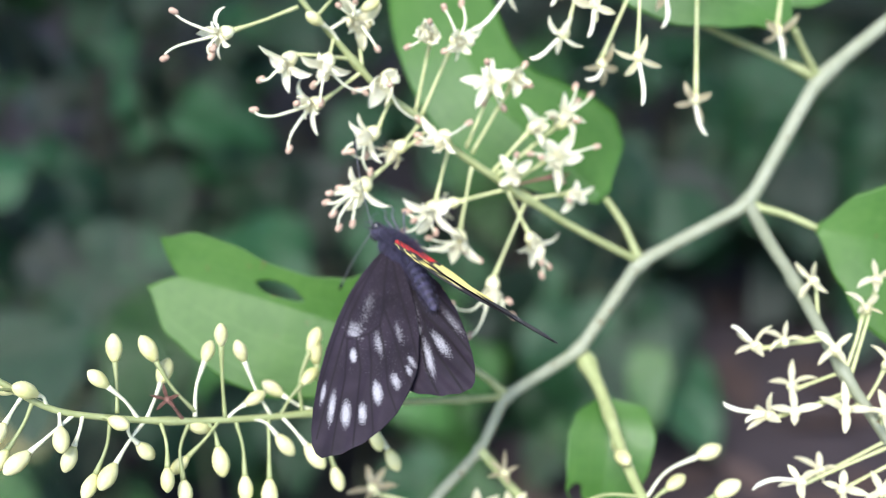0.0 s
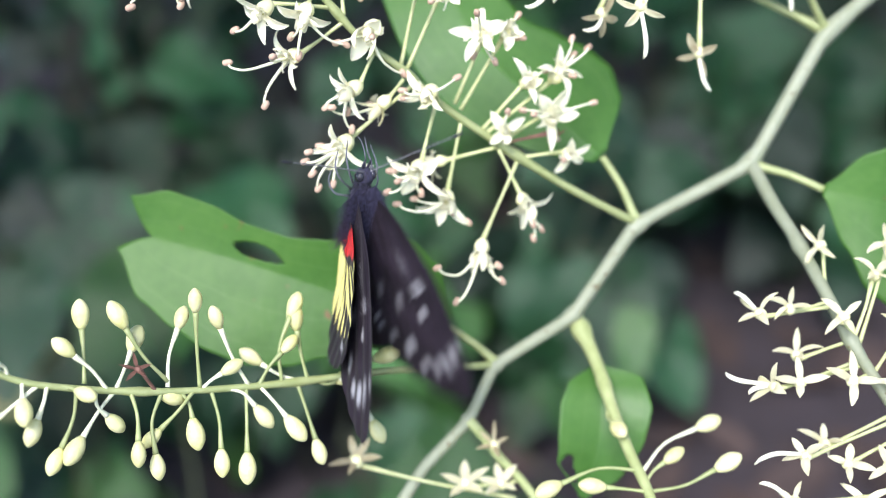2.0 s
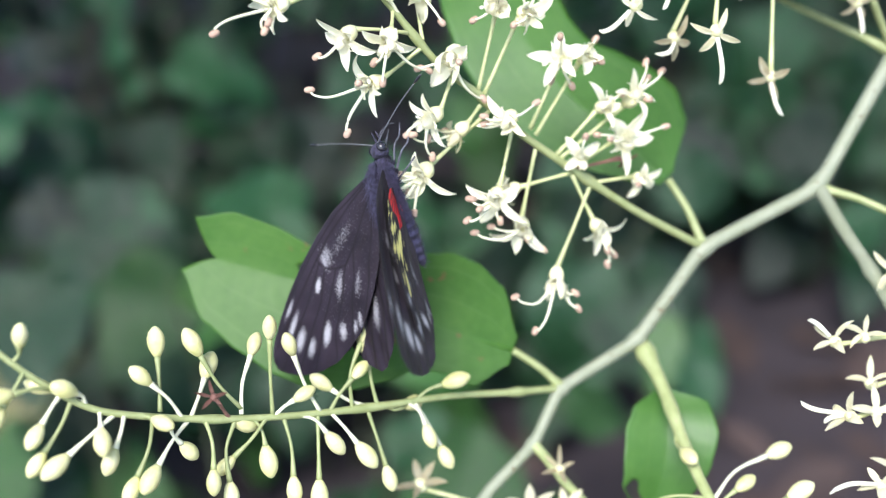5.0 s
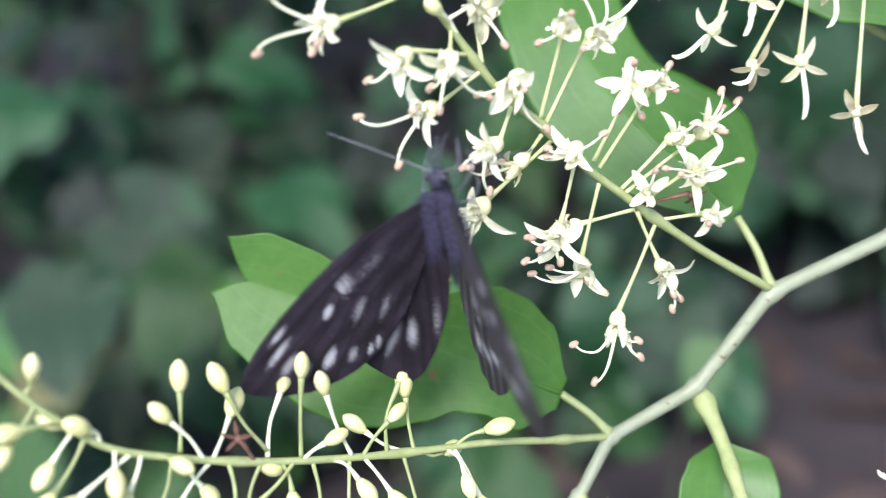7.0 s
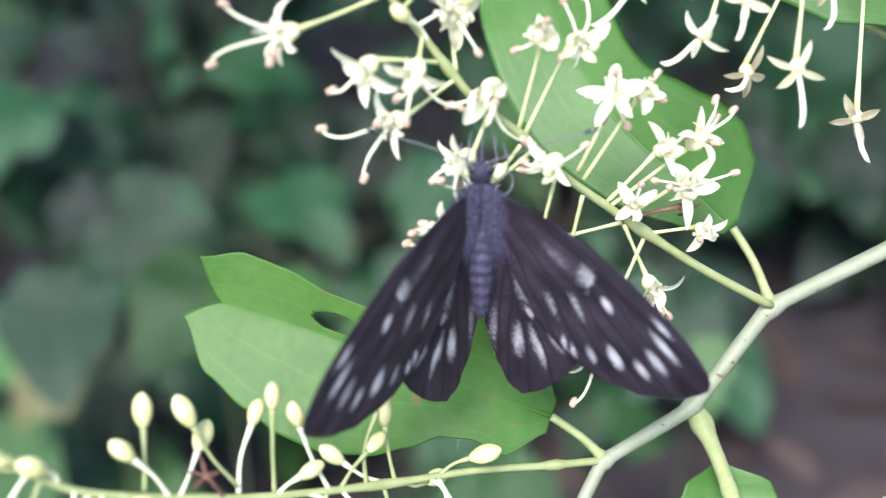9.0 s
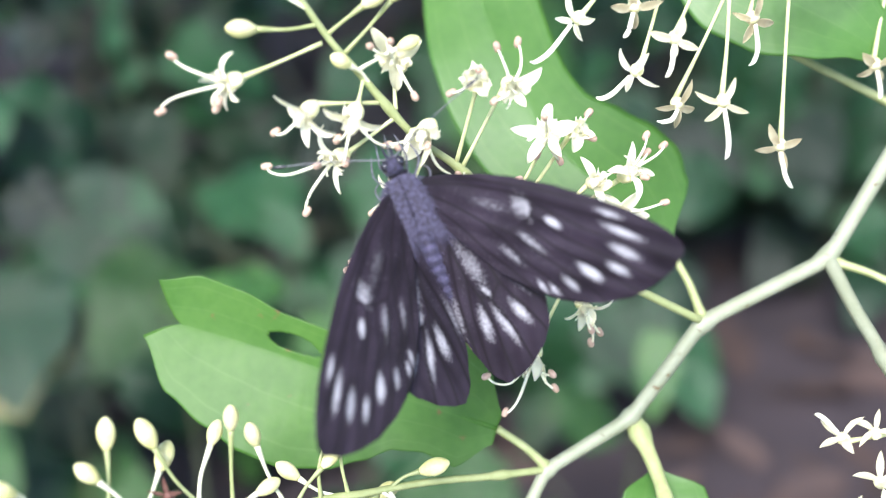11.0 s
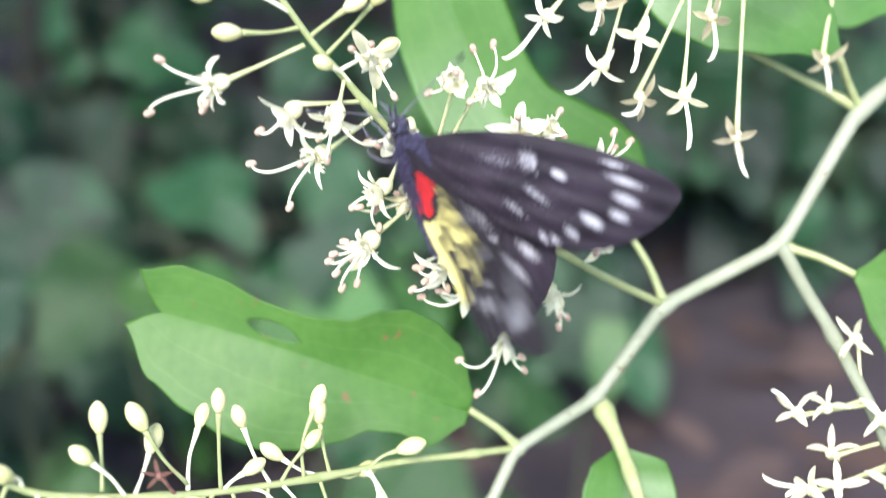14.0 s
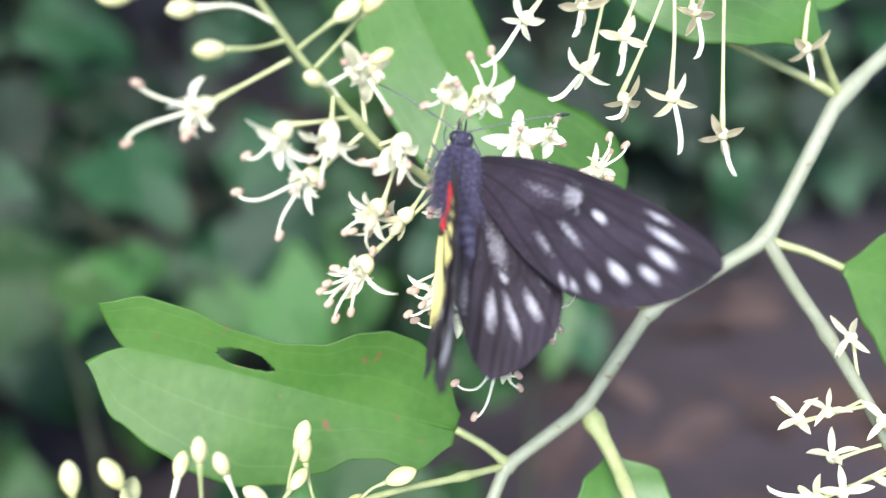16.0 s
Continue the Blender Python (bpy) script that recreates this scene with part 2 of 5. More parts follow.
def tube(bm, points, radii, sides=8, knots=()):
    """A round stem along points; radii in metres are spread evenly along it, knots are (share of length, extra radius, width)."""
    n = len(points)
    ring_before, up = None, Vector((0.3, 0.5, 0.8))
    for i, p in enumerate(points):
        ahead = (points[min(i + 1, n - 1)] - points[max(i - 1, 0)]).normalized()
        side = ahead.cross(up).normalized()
        over = side.cross(ahead)
        s = i / (n - 1)
        k = s * (len(radii) - 1)
        lo = min(int(k), len(radii) - 2) if len(radii) > 1 else 0
        r = radii[lo] + (radii[min(lo + 1, len(radii) - 1)] - radii[lo]) * (k - lo)
        for at, extra, width in knots:
            r += extra * math.exp(-(((s - at) / width) ** 2))
        ring = [bm.verts.new(p + (side * math.cos(a) + over * math.sin(a)) * r) for a in (2 * math.pi * j / sides for j in range(sides))]
        if ring_before:
            for j in range(sides):
                bm.faces.new((ring_before[j], ring_before[(j + 1) % sides], ring[(j + 1) % sides], ring[j]))
        else:
            bm.faces.new(ring[::-1])
        ring_before = ring
    bm.faces.new(ring_before)
    return bm


def lathe(bm, base, axis, profile, sides=10):
    """A body of revolution: profile is (distance along axis, radius) in metres."""
    axis = Vector(axis).normalized()
    side = axis.orthogonal().normalized()
    over = axis.cross(side)
    before = None
    for d, r in profile:
        ring = [bm.verts.new(Vector(base) + axis * d + (side * math.cos(a) + over * math.sin(a)) * max(r, 1e-5)) for a in (2 * math.pi * j / sides for j in range(sides))]
        if before:
            for j in range(sides):
                bm.faces.new((before[j], before[(j + 1) % sides], ring[(j + 1) % sides], ring[j]))
        else:
            bm.faces.new(ring[::-1])
        before = ring
    bm.faces.new(before)
    return bm


def spread(values, s):
    k = s * (len(values) - 1)
    i = min(int(k), len(values) - 2)
    f = k - i
    f = f * f * (3 - 2 * f) * 0.5 + f * 0.5
    return values[i] + (values[i + 1] - values[i]) * f


def blade(mid, side, upper, lower, thick=0.00025, cup=0.0, wave=0.0, notch=0.0, hole=None, seed=0, rows=44, cols=26, fold=0.0):
    """A leaf: mid is the midrib's line, side the way across it; upper and lower give the half widths in metres along it, cup lifts the
    edges, wave ripples them, fold bends one half back, notch lets the lobes run on past the midrib's end. hole: (along, across, half length, half width) in shares."""
    rng = random.Random(seed)
    phase = rng.random() * 6
    line = smooth_line(mid, 8)
    n = len(line) - 1
    bm = bmesh.new()
    uv = bm.loops.layers.uv.new("UVMap")
    side = Vector(side).normalized()
    grid, share = [], {}
    for i in range(rows + 1):
        s = i / rows
        row = []
        for j in range(cols + 1):
            q = -1 + 2 * j / cols
            run = s * (1 + notch * (abs(q) ** 0.7) * s)
            k = min(run, 1.0) * n
            a = min(int(k), n - 1)
            p = line[a].lerp(line[a + 1], k - a)
            ahead = (line[min(a + 1, n)] - line[max(a - 1, 0)]).normalized()
            if run > 1:
                p = p + (line[-1] - line[0]) * (run - 1)
            across = (side - ahead * side.dot(ahead)).normalized()
            normal = ahead.cross(across)
            if normal.dot(AXIS_W) < 0:
                normal = -normal
            half = spread(upper, s) if q > 0 else spread(lower, s)
            lift = cup * half * (abs(q) ** 1.25) + wave * half * abs(q) * math.sin(phase + 9 * s + (2 if q > 0 else 0))
            lift += fold * half * max(0.0, q)
            lift += 0.0004 * noise.noise(p * 60 + Vector((seed, 0, 0)))
            v = bm.verts.new(p + across * half * q + normal * lift)
            share[v] = (s, q)
            row.append(v)
        grid.append(row)
    for i in range(rows):
        for j in range(cols):
            vs = (grid[i][j], grid[i + 1][j], grid[i + 1][j + 1], grid[i][j + 1])
            if hole:
                s, q = (i + 0.5) / rows, -1 + 2 * (j + 0.5) / cols
                wob = 1 + 0.25 * math.sin(7 * s * 6 + q * 9)
                if ((s - hole[0]) / hole[2]) ** 2 + ((q - hole[1]) / hole[3]) ** 2 < wob:
                    continue
            f = bm.faces.new(vs)
            for loop in f.loops:
                s, q = share[loop.vert]
                loop[uv].uv = (s, (q + 1) / 2)
    bmesh.ops.remove_doubles(bm, verts=bm.verts, dist=1e-5)
    bmesh.ops.recalc_face_normals(bm, faces=bm.faces)
    bmesh.ops.solidify(bm, geom=bm.faces[:], thickness=thick)
    return bm


# ---- ground ----
def build_ground():
    bm = bmesh.new()
    xs = [-40, -12, -5, -2.5] + [-1.5 + 0.05 * i for i in range(61)] + [2.5, 5, 12, 40]
    ys = [-40, -12, -4, -1.5] + [-0.6 + 0.06 * i for i in range(61)] + [4, 8, 18, 60]
    grid = [[bm.verts.new((x, y, 0.05 * (noise.noise((x * 1.7, y * 1.7, 3)) - 0.2) + 0.018 * noise.noise((x * 9, y * 9, 7)))) for x in xs] for y in ys]
    for a, b in zip(grid, grid[1:]):
        for i in range(len(xs) - 1):
            bm.faces.new((a[i], a[i + 1], b[i + 1], b[i]))
    ground = part("ground", bm, M_SOIL)
    tagged(ground, "bare brown soil of a shady bank with leaf litter", "ground", kind="structure")


build_ground()


def build_litter():
    """Dead leaves strewn over the soil."""
    rng = random.Random(5)
    bm = bmesh.new()
    for _ in range(900):
        x, y = rng.uniform(-0.9, 1.3), rng.uniform(0.2, 2.6)
        size, yaw = rng.uniform(0.02, 0.05), rng.uniform(0, 6.3)
        z = 0.05 * (noise.noise((x * 1.7, y * 1.7, 3)) - 0.2) + 0.018 * noise.noise((x * 9, y * 9, 7)) + 0.004
        m = Matrix.Translation((x, y, z)) @ Euler((rng.uniform(-0.4, 0.4), rng.uniform(-0.4, 0.4), yaw)).to_matrix().to_4x4()
        outline = [(-1, 0, 0), (-0.5, 0.32, 0.1), (0.1, 0.4, 0.12), (0.6, 0.25, 0.08), (1, 0, 0.2), (0.6, -0.25, 0.1), (0.1, -0.4, 0.14), (-0.5, -0.32, 0.1)]
        mid = bm.verts.new(m @ Vector((0, 0, 0)))
        ring = [bm.verts.new(m @ (Vector(p) * size)) for p in outline]
        for i in range(8):
            bm.faces.new((mid, ring[i], ring[(i + 1) % 8]))
    litter = part("leaf_litter", bm, M_LITTER)
    tagged(litter, "scattered dry brown leaves lying on the soil", "leaf litter", kind="stuff")


build_litter()


# ---- undergrowth behind the vine ----
def lobed_leaf_mesh(name, lobes, mat, seed, wide=0.92):
    """A leaf of unit length in its own xy plane, base at the origin, tip on +y, with shallow lobes and a folded midrib."""
    rng = random.Random(seed)
    bm = bmesh.new()
    rim, inner = [], []
    count = 28
    for i in range(count):
        a = 2 * math.pi * i / count
        r = 0.5 * (1 + lobes * 0.28 * math.cos(5 * a) + rng.uniform(-0.03, 0.03))
        x, y = math.sin(a) * r * wide, 0.45 + math.cos(a) * r * (1.1 if math.cos(a) > 0 else 0.9) + 0.16 * max(0.0, math.cos(a)) ** 6 + (0.12 * max(0.0, -math.cos(a)) ** 8)
        rim.append(bm.verts.new((x, y, 0.2 * abs(x) - 0.55 * (y - 0.4) ** 2 - 0.35 * x * x + 0.05 * math.sin(9 * y + 5 * x) + rng.uniform(-0.01, 0.01))))
        inner.append(bm.verts.new((x * 0.5, 0.42 + (y - 0.42) * 0.5, 0.14 * abs(x) - 0.03)))
    mid = bm.verts.new((0, 0.42, -0.01))
    for i in range(count):
        j = (i + 1) % count
        bm.faces.new((rim[i], rim[j], inner[j], inner[i]))
        bm.faces.new((inner[i], inner[j], mid))
    me = bpy.data.meshes.new(name)
    bm.to_mesh(me)
    bm.free()
    for p in me.polygons:
        p.use_smooth = True
    me.materials.append(mat)
    return me


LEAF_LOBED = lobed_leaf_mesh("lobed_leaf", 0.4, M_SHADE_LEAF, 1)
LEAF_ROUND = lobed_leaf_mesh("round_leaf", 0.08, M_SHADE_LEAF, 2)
LEAF_FRESH = lobed_leaf_mesh("fresh_leaf", 0.12, M_SHADE_LEAF_WARM, 6, 0.8)
LEAF_PALE = lobed_leaf_mesh("pale_leaf", 0.05, M_SHADE_LEAF_PALE, 3, 0.55)
LEAF_YELLOWED = lobed_leaf_mesh("yellowed_leaf", 0.3, M_YELLOWED, 4)


def leaf_pose(at, size, yaw, tip, roll=0.0):
    """A leaf whose blade faces the viewer's side and the sky: tip is how far its face is turned up, in degrees."""
    return Matrix.Translation(at) @ Euler((radians(90 - tip), 0, radians(yaw)), "XYZ").to_matrix().to_4x4() @ Matrix.Rotation(radians(roll), 4, "Z") @ Matrix.Scale(size, 4)


def undergrowth(x, y, height, leaves, seed, mesh, spread_by=0.11, size=(0.05, 0.085), label="lobed-leaved undergrowth plant, coloured dark green to stand for deep shade"):
    """A low plant: bowed stems that rise from the soil, with stalked leaves along them."""
    rng = random.Random(seed)
    thing = empty("undergrowth_plant", (x, y, -0.01), label, "plant", "undergrowth behind the vine")
    stems = max(3, leaves // 5)
    lines = []
    for _ in range(stems):
        a, far = rng.uniform(0, 6.3), rng.uniform(0.3, 1.0) * spread_by
        tip = Vector((x + math.cos(a) * far, y + math.sin(a) * far * 0.7, height * rng.uniform(0.75, 1.1)))
        foot = Vector((x + math.cos(a) * far * 0.15, y + math.sin(a) * far * 0.15, -0.012))
        line = smooth_line([foot, foot.lerp(tip, 0.5) + Vector((0, 0, height * 0.08)), tip], 6)
        part("stem", tube(bmesh.new(), line, [0.0022, 0.0012], 6), M_SHADE_STEM, thing)
        lines.append(line)
    for i in range(leaves):
        line = lines[i % stems]
        p = line[rng.randint(len(line) // 3, len(line) - 1)]
        at = p + Vector((rng.uniform(-1, 1) * 0.035, rng.uniform(-1, 0.6) * 0.03, rng.uniform(-0.02, 0.03)))
        part("stalk", tube(bmesh.new(), smooth_line([p, p.lerp(at, 0.5) + Vector((0, 0, 0.004)), at], 3), [0.001, 0.0008], 5), M_SHADE_STEM, thing)
        leaf = new("leaf", mesh)
        leaf.parent = thing
        leaf.matrix_basis = Matrix.Translation(-Vector((x, y, -0.01))) @ leaf_pose(at, rng.uniform(*size), rng.uniform(-60, 60), rng.uniform(10, 80), rng.uniform(90, 270))
    return thing


UNDER = random.Random(11)
bare = []
for row, (depth, count, high) in enumerate(((0.34, 7, 0.15), (0.48, 9, 0.20), (0.64, 10, 0.25), (0.84, 11, 0.32), (1.1, 11, 0.42), (1.5, 12, 0.6), (2.0, 12, 0.85))):
    half = 0.26 + 0.36 * depth
    for i in range(count):
        x = -half + 2 * half * (i + UNDER.uniform(0.2, 0.8)) / count
        if x > 0.06 + 0.04 * depth and depth < 1.0 and x < 0.42:
            if depth > 0.7:
                bare.append((x, depth, high, row, i))
            continue
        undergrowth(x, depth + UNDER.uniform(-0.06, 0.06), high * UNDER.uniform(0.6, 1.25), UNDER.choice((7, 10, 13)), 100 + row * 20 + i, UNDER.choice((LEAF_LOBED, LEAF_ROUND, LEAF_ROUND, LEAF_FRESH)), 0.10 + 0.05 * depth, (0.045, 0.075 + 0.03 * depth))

FAR_SIDE = random.Random(31)
bare += [(x, depth, 0.27, 5, i) for i, (x, depth) in enumerate(((0.14, 0.80), (0.21, 0.86), (0.29, 0.80), (0.37, 0.88), (0.45, 0.82), (0.25, 0.98), (0.40, 1.02)))]
for x, depth, high, row, i in bare:
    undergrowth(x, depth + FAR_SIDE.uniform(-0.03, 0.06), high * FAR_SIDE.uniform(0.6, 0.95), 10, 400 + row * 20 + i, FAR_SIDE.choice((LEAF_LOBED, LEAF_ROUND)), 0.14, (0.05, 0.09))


def build_shade_canopy():
    """An added layer of loose leaves, out of view overhead, that blocks sun and sky from the bank behind the vine."""
    rng = random.Random(21)
    bm = bmesh.new()
    for _ in range(11500):
        y = rng.uniform(-0.15, 4.5)
        # a quarter of the leaves crowd the right side, to darken the ground there
        x = rng.uniform(-2.6, 2.6) if rng.random() < 0.75 else rng.uniform(0.2, 1.8)
        z = 1.15 + 0.22 * max(y, 0.0) + rng.uniform(0, 0.6)
        m = Matrix.Translation((x, y, z)) @ Euler((rng.uniform(-0.7, 0.7), rng.uniform(-0.7, 0.7), rng.uniform(0, 6.3))).to_matrix().to_4x4()
        size = rng.uniform(0.05, 0.09)
        ring = [bm.verts.new(m @ (Vector(p) * size)) for p in ((-1, 0, 0), (-0.4, 0.42, 0.08), (0.4, 0.38, 0.06), (1, 0, -0.1), (0.4, -0.38, 0.06), (-0.4, -0.42, 0.08))]
        bm.faces.new(ring)
    tagged(part("tree_canopy", bm, M_SHADE_LEAF), "unseen layer of leaves added overhead to shade the bank", "tree canopy", kind="stuff")


build_shade_canopy()


def single_plant(foot, at, size, yaw, tip, roll, mesh, label):
    """A small plant that shows one clear leaf."""
    thing = empty("seedling", foot, label, "plant")
    line = smooth_line([foot, Vector(foot).lerp(at, 0.6) + Vector((0, 0.02, 0.02)), at], 6)
    part("stem", tube(bmesh.new(), line, [0.002, 0.001], 6), M_SHADE_STEM, thing)
    leaf = new("leaf", mesh)
    leaf.parent = thing
    leaf.matrix_basis = Matrix.Translation(-Vector(foot)) @ leaf_pose(at, size, yaw, tip, roll)
    return thing


single_plant((0.080, 0.296, -0.02), Vector((0.080, 0.276, 0.274)), 0.034, 0, 50, 175, LEAF_PALE, "young plant with a fresh green oval leaf")
single_plant((-0.134, 0.303, -0.02), Vector((-0.134, 0.283, 0.279)), 0.04, 40, 75, 215, LEAF_PALE, "young plant with a pale glossy leaf")
single_plant((-0.209, 0.369, -0.02), Vector((-0.209, 0.349, 0.215)), 0.06, -20, 55, 150, LEAF_YELLOWED, "plant with a yellowing leaf")
single_plant((-0.215, 0.351, -0.02), Vector((-0.215, 0.331, 0.264)), 0.06, 10, 60, 180, LEAF_ROUND, "plant with a rounded bluish leaf, coloured dark for shade")

# ---- the vine: zigzag stem with its leaves ----
vine = empty("flowering_vine", S(4.1, -33.5, -9.0), "pale green zigzag stem of a flowering vine with broad oval leaves", "vine")


def straight_line(points, steps=10):
    """Straight from node to node, with slightly rounded corners."""
    pts = [Vector(p) for p in points]
    line = [a.lerp(b, k / steps) for a, b in zip(pts, pts[1:]) for k in range(steps)] + [pts[-1]]
    return [line[0]] + [(line[i - 1] + line[i] * 2 + line[i + 1]) / 4 for i in range(1, len(line) - 1)] + [line[-1]]


def stem_piece(name, points, radii, knots=(), mat=M_STEM, owner=vine, label="", sides=10, bent=False):
    return part(name, tube(bmesh.new(), straight_line(points) if bent else smooth_line(points, 8), radii, sides, knots), mat, owner, label)


stem_piece("main_stem", [S(109.0, 68.7, -20.0), S(65.2, 33.2, -14.6), S(53.5, 12.9, -13.1), S(36.0, 3.6, -11.6), S(26.7, -10.2, -13.2), S(14.9, -17.4, -10.3), S(11.1, -25.5, -9.5), S(4.1, -32.8, -9.0), S(-30, -90, -15), Vector((-0.05, 0.03, 0.2)), Vector((-0.08, 0.06, -0.02))],
    [0.0012, 0.00115, 0.00108, 0.00105, 0.0010, 0.0009, 0.00085, 0.0009, 0.0012, 0.0014, 0.0016],
    [(k / 10, 0.00035, 0.006) for k in range(1, 7)], sides=14, bent=True)


def vine_leaf(name, stalk, mid, side, upper, lower, mat, label, stalk_r=0.00055, **shape):
    bm = blade(mid, side, upper, lower, **shape)
    leaf = part("leaf", bm, mat, vine, label)
    part("petiole", tube(bmesh.new(), smooth_line(stalk, 6), [stalk_r * 1.25, stalk_r, stalk_r], 8, ((0.03, 0.0004, 0.05),)), M_TWIG, leaf)
    rib = smooth_line(mid, 8)
    part("midrib", tube(bmesh.new(), [p - AXIS_W * 0.00035 for p in rib], [0.0004, 0.00034, 0.00012], 6), mat, leaf)
    return leaf


mm = 0.001
vine_leaf("low", [S(14.9, -16.9, -10.3), S(12.0, -14.3, -9.6), S(8.0, -11.7, -9.0)],
    [S(8.0, -11.7, -9.0), S(-2.0, -8.7, -8.2), S(-10.8, -5.9, -7.8), S(-23.2, -2.0, -7.4), S(-35.6, 1.4, -7.0)], AXIS_V,
    [2.2 * mm, 8.5 * mm, 10.6 * mm, 11 * mm, 9.8 * mm, 6.8 * mm, 5.5 * mm, 5.6 * mm, 6.9 * mm, 7.3 * mm, 5.0 * mm], [2.2 * mm, 6.6 * mm, 6.0 * mm, 6.9 * mm, 9.8 * mm, 12.4 * mm, 13.9 * mm, 13.5 * mm, 11.8 * mm, 9.2 * mm, 3.0 * mm],
    M_LEAF_PALE, "broad green leaf with a hole and a notched tip", cup=0.2, wave=0.05, notch=0.10, hole=(0.675, 0.37, 0.07, 0.2), seed=3, rows=120, cols=64)
vine_leaf("upper", [S(36.0, 4.2, -11.6), S(33.8, 9.4, -11.8), S(31.0, 13.8, -12.0)],
    [S(30.6, 13.8, -12.0), S(24.7, 19.5, -13.0), S(18.0, 25.6, -15.0), S(11.1, 34.0, -18.0), S(5.5, 45.8, -21.0), S(2.4, 57.8, -25.0), S(-0.1, 70.8, -30.0)], S(60, 100, 0) - S(0, 0, 20),
    [1.8 * mm, 10 * mm, 12.6 * mm, 12.6 * mm, 11 * mm, 8.4 * mm, 8 * mm, 8.4 * mm, 8.4 * mm, 7.5 * mm, 5 * mm, 0.6 * mm], [1.2 * mm, 4.6 * mm, 7 * mm, 8.6 * mm, 9.8 * mm, 10.6 * mm, 10.6 * mm, 10 * mm, 9 * mm, 7.5 * mm, 4 * mm, 0.6 * mm],
    M_LEAF, "large oval green leaf behind the open flowers", cup=0.05, wave=0.03, seed=4, fold=-0.22)
vine_leaf("right", [S(54.0, 12.6, -13.0), S(58.7, 11.0, -11.0), S(63.1, 8.7, -9.2)],
    [S(63.1, 8.7, -9.2), S(72.3, 6.3, -8.0), S(82.4, 2.9, -8.0), S(93.2, -3.1, -10.0)], AXIS_V,
    [0.8 * mm, 6.5 * mm, 9.5 * mm, 10.5 * mm, 9 * mm, 5.5 * mm, 0.5 * mm], [0.8 * mm, 7.5 * mm, 13 * mm, 15 * mm, 13 * mm, 8 * mm, 0.5 * mm],
    M_LEAF_PALE, "green oval leaf on a short stalk from a node", cup=0.12, wave=0.04, seed=5)
vine_leaf("top", [S(65.2, 33.4, -14.6), S(62.6, 36.6, -12.0), S(60.1, 39.8, -9.0)],
    [S(60.1, 40.0, -9.0), S(53.4, 43.8, -8.0), S(44.8, 48.0, -8.0), S(35.3, 52.9, -9.0), S(25.8, 59.7, -12.0)], AXIS_V,
    [0.8 * mm, 5 * mm, 9 * mm, 11 * mm, 10 * mm, 6 * mm, 0.5 * mm], [0.6 * mm, 3 * mm, 6 * mm, 8.5 * mm, 8.5 * mm, 5 * mm, 0.5 * mm],
    M_LEAF, "smooth green leaf overhanging the drooping flowers", cup=0.10, wave=0.05, seed=6)
vine_leaf("top_far", [S(65.2, 33.4, -14.6), S(56.9, 37.9, -16.0), S(49.0, 42.0, -17.0), S(41.9, 46.8, -18.0), S(36.4, 53.1, -18.0)],
    [S(72.5, 49.9, -22.0), S(65.1, 52.0, -22.0), S(56.9, 55.3, -23.0), S(48.8, 60.0, -25.0)], AXIS_V,
    [0.8 * mm, 5 * mm, 7 * mm, 6 * mm, 0.5 * mm], [0.8 * mm, 5 * mm, 7 * mm, 6 * mm, 0.5 * mm],
    M_LEAF, "green leaf partly hidden above the node", cup=0.1, seed=7)
vine_leaf("small", [S(26.9, -10.0, -13.2), S(29.0, -13.8, -14.5), S(30.5, -17.3, -14.0)],
    [S(30.5, -17.5, -14.0), S(30.9, -22.4, -11.5), S(30.3, -29.3, -11.0), S(28.2, -37.5, -13.0)], AXIS_U,
    [0.8 * mm, 6.2 * mm, 7.2 * mm, 6.4 * mm, 4.5 * mm, 0.5 * mm], [0.8 * mm, 5 * mm, 6.2 * mm, 6.2 * mm, 5.5 * mm, 0.5 * mm],
    M_LEAF, "small rounded green leaf with a bitten, browned edge", cup=0.2, wave=0.05, seed=8, hole=(0.84, -0.72, 0.09, 0.22), rows=60, cols=40)


# ---- flowers and buds ----
def side_of(axis, rng):
    axis = Vector(axis).normalized()
    a = axis.orthogonal().normalized()
    return a, axis.cross(a)


def petal_mesh(centre, axis, out, length, width, droop, rng, rise=0.7):
    """A strap petal that leaves the cup along out, bends back by droop, with a keel and a pointed tip."""
    bm = bmesh.new()
    axis, out = Vector(axis).normalized(), Vector(out).normalized()
    across = axis.cross(out).normalized()
    p, heading = Vector(centre), (out + axis * rise).normalized()
    rows, steps = [], 7
    for i in range(steps + 1):
        s = i / steps
        w = width * (0.5 + 1.7 * s - 2.15 * s * s if s < 0.999 else 0.05)
        normal = heading.cross(across)
        rows.append([bm.verts.new(p + across * w * q + normal * (width * 0.35 * (abs(q) - 0.3))) for q in (-1, -0.4, 0.4, 1)])
        p = p + heading * (length / steps)
        heading = (Matrix.Rotation(droop / steps, 3, across) @ heading).normalized()
    for a, b in zip(rows, rows[1:]):
        for j in range(3):
            bm.faces.new((a[j], a[j + 1], b[j + 1], b[j]))
    bmesh.ops.solidify(bm, geom=bm.faces[:], thickness=0.00012)
    return bm


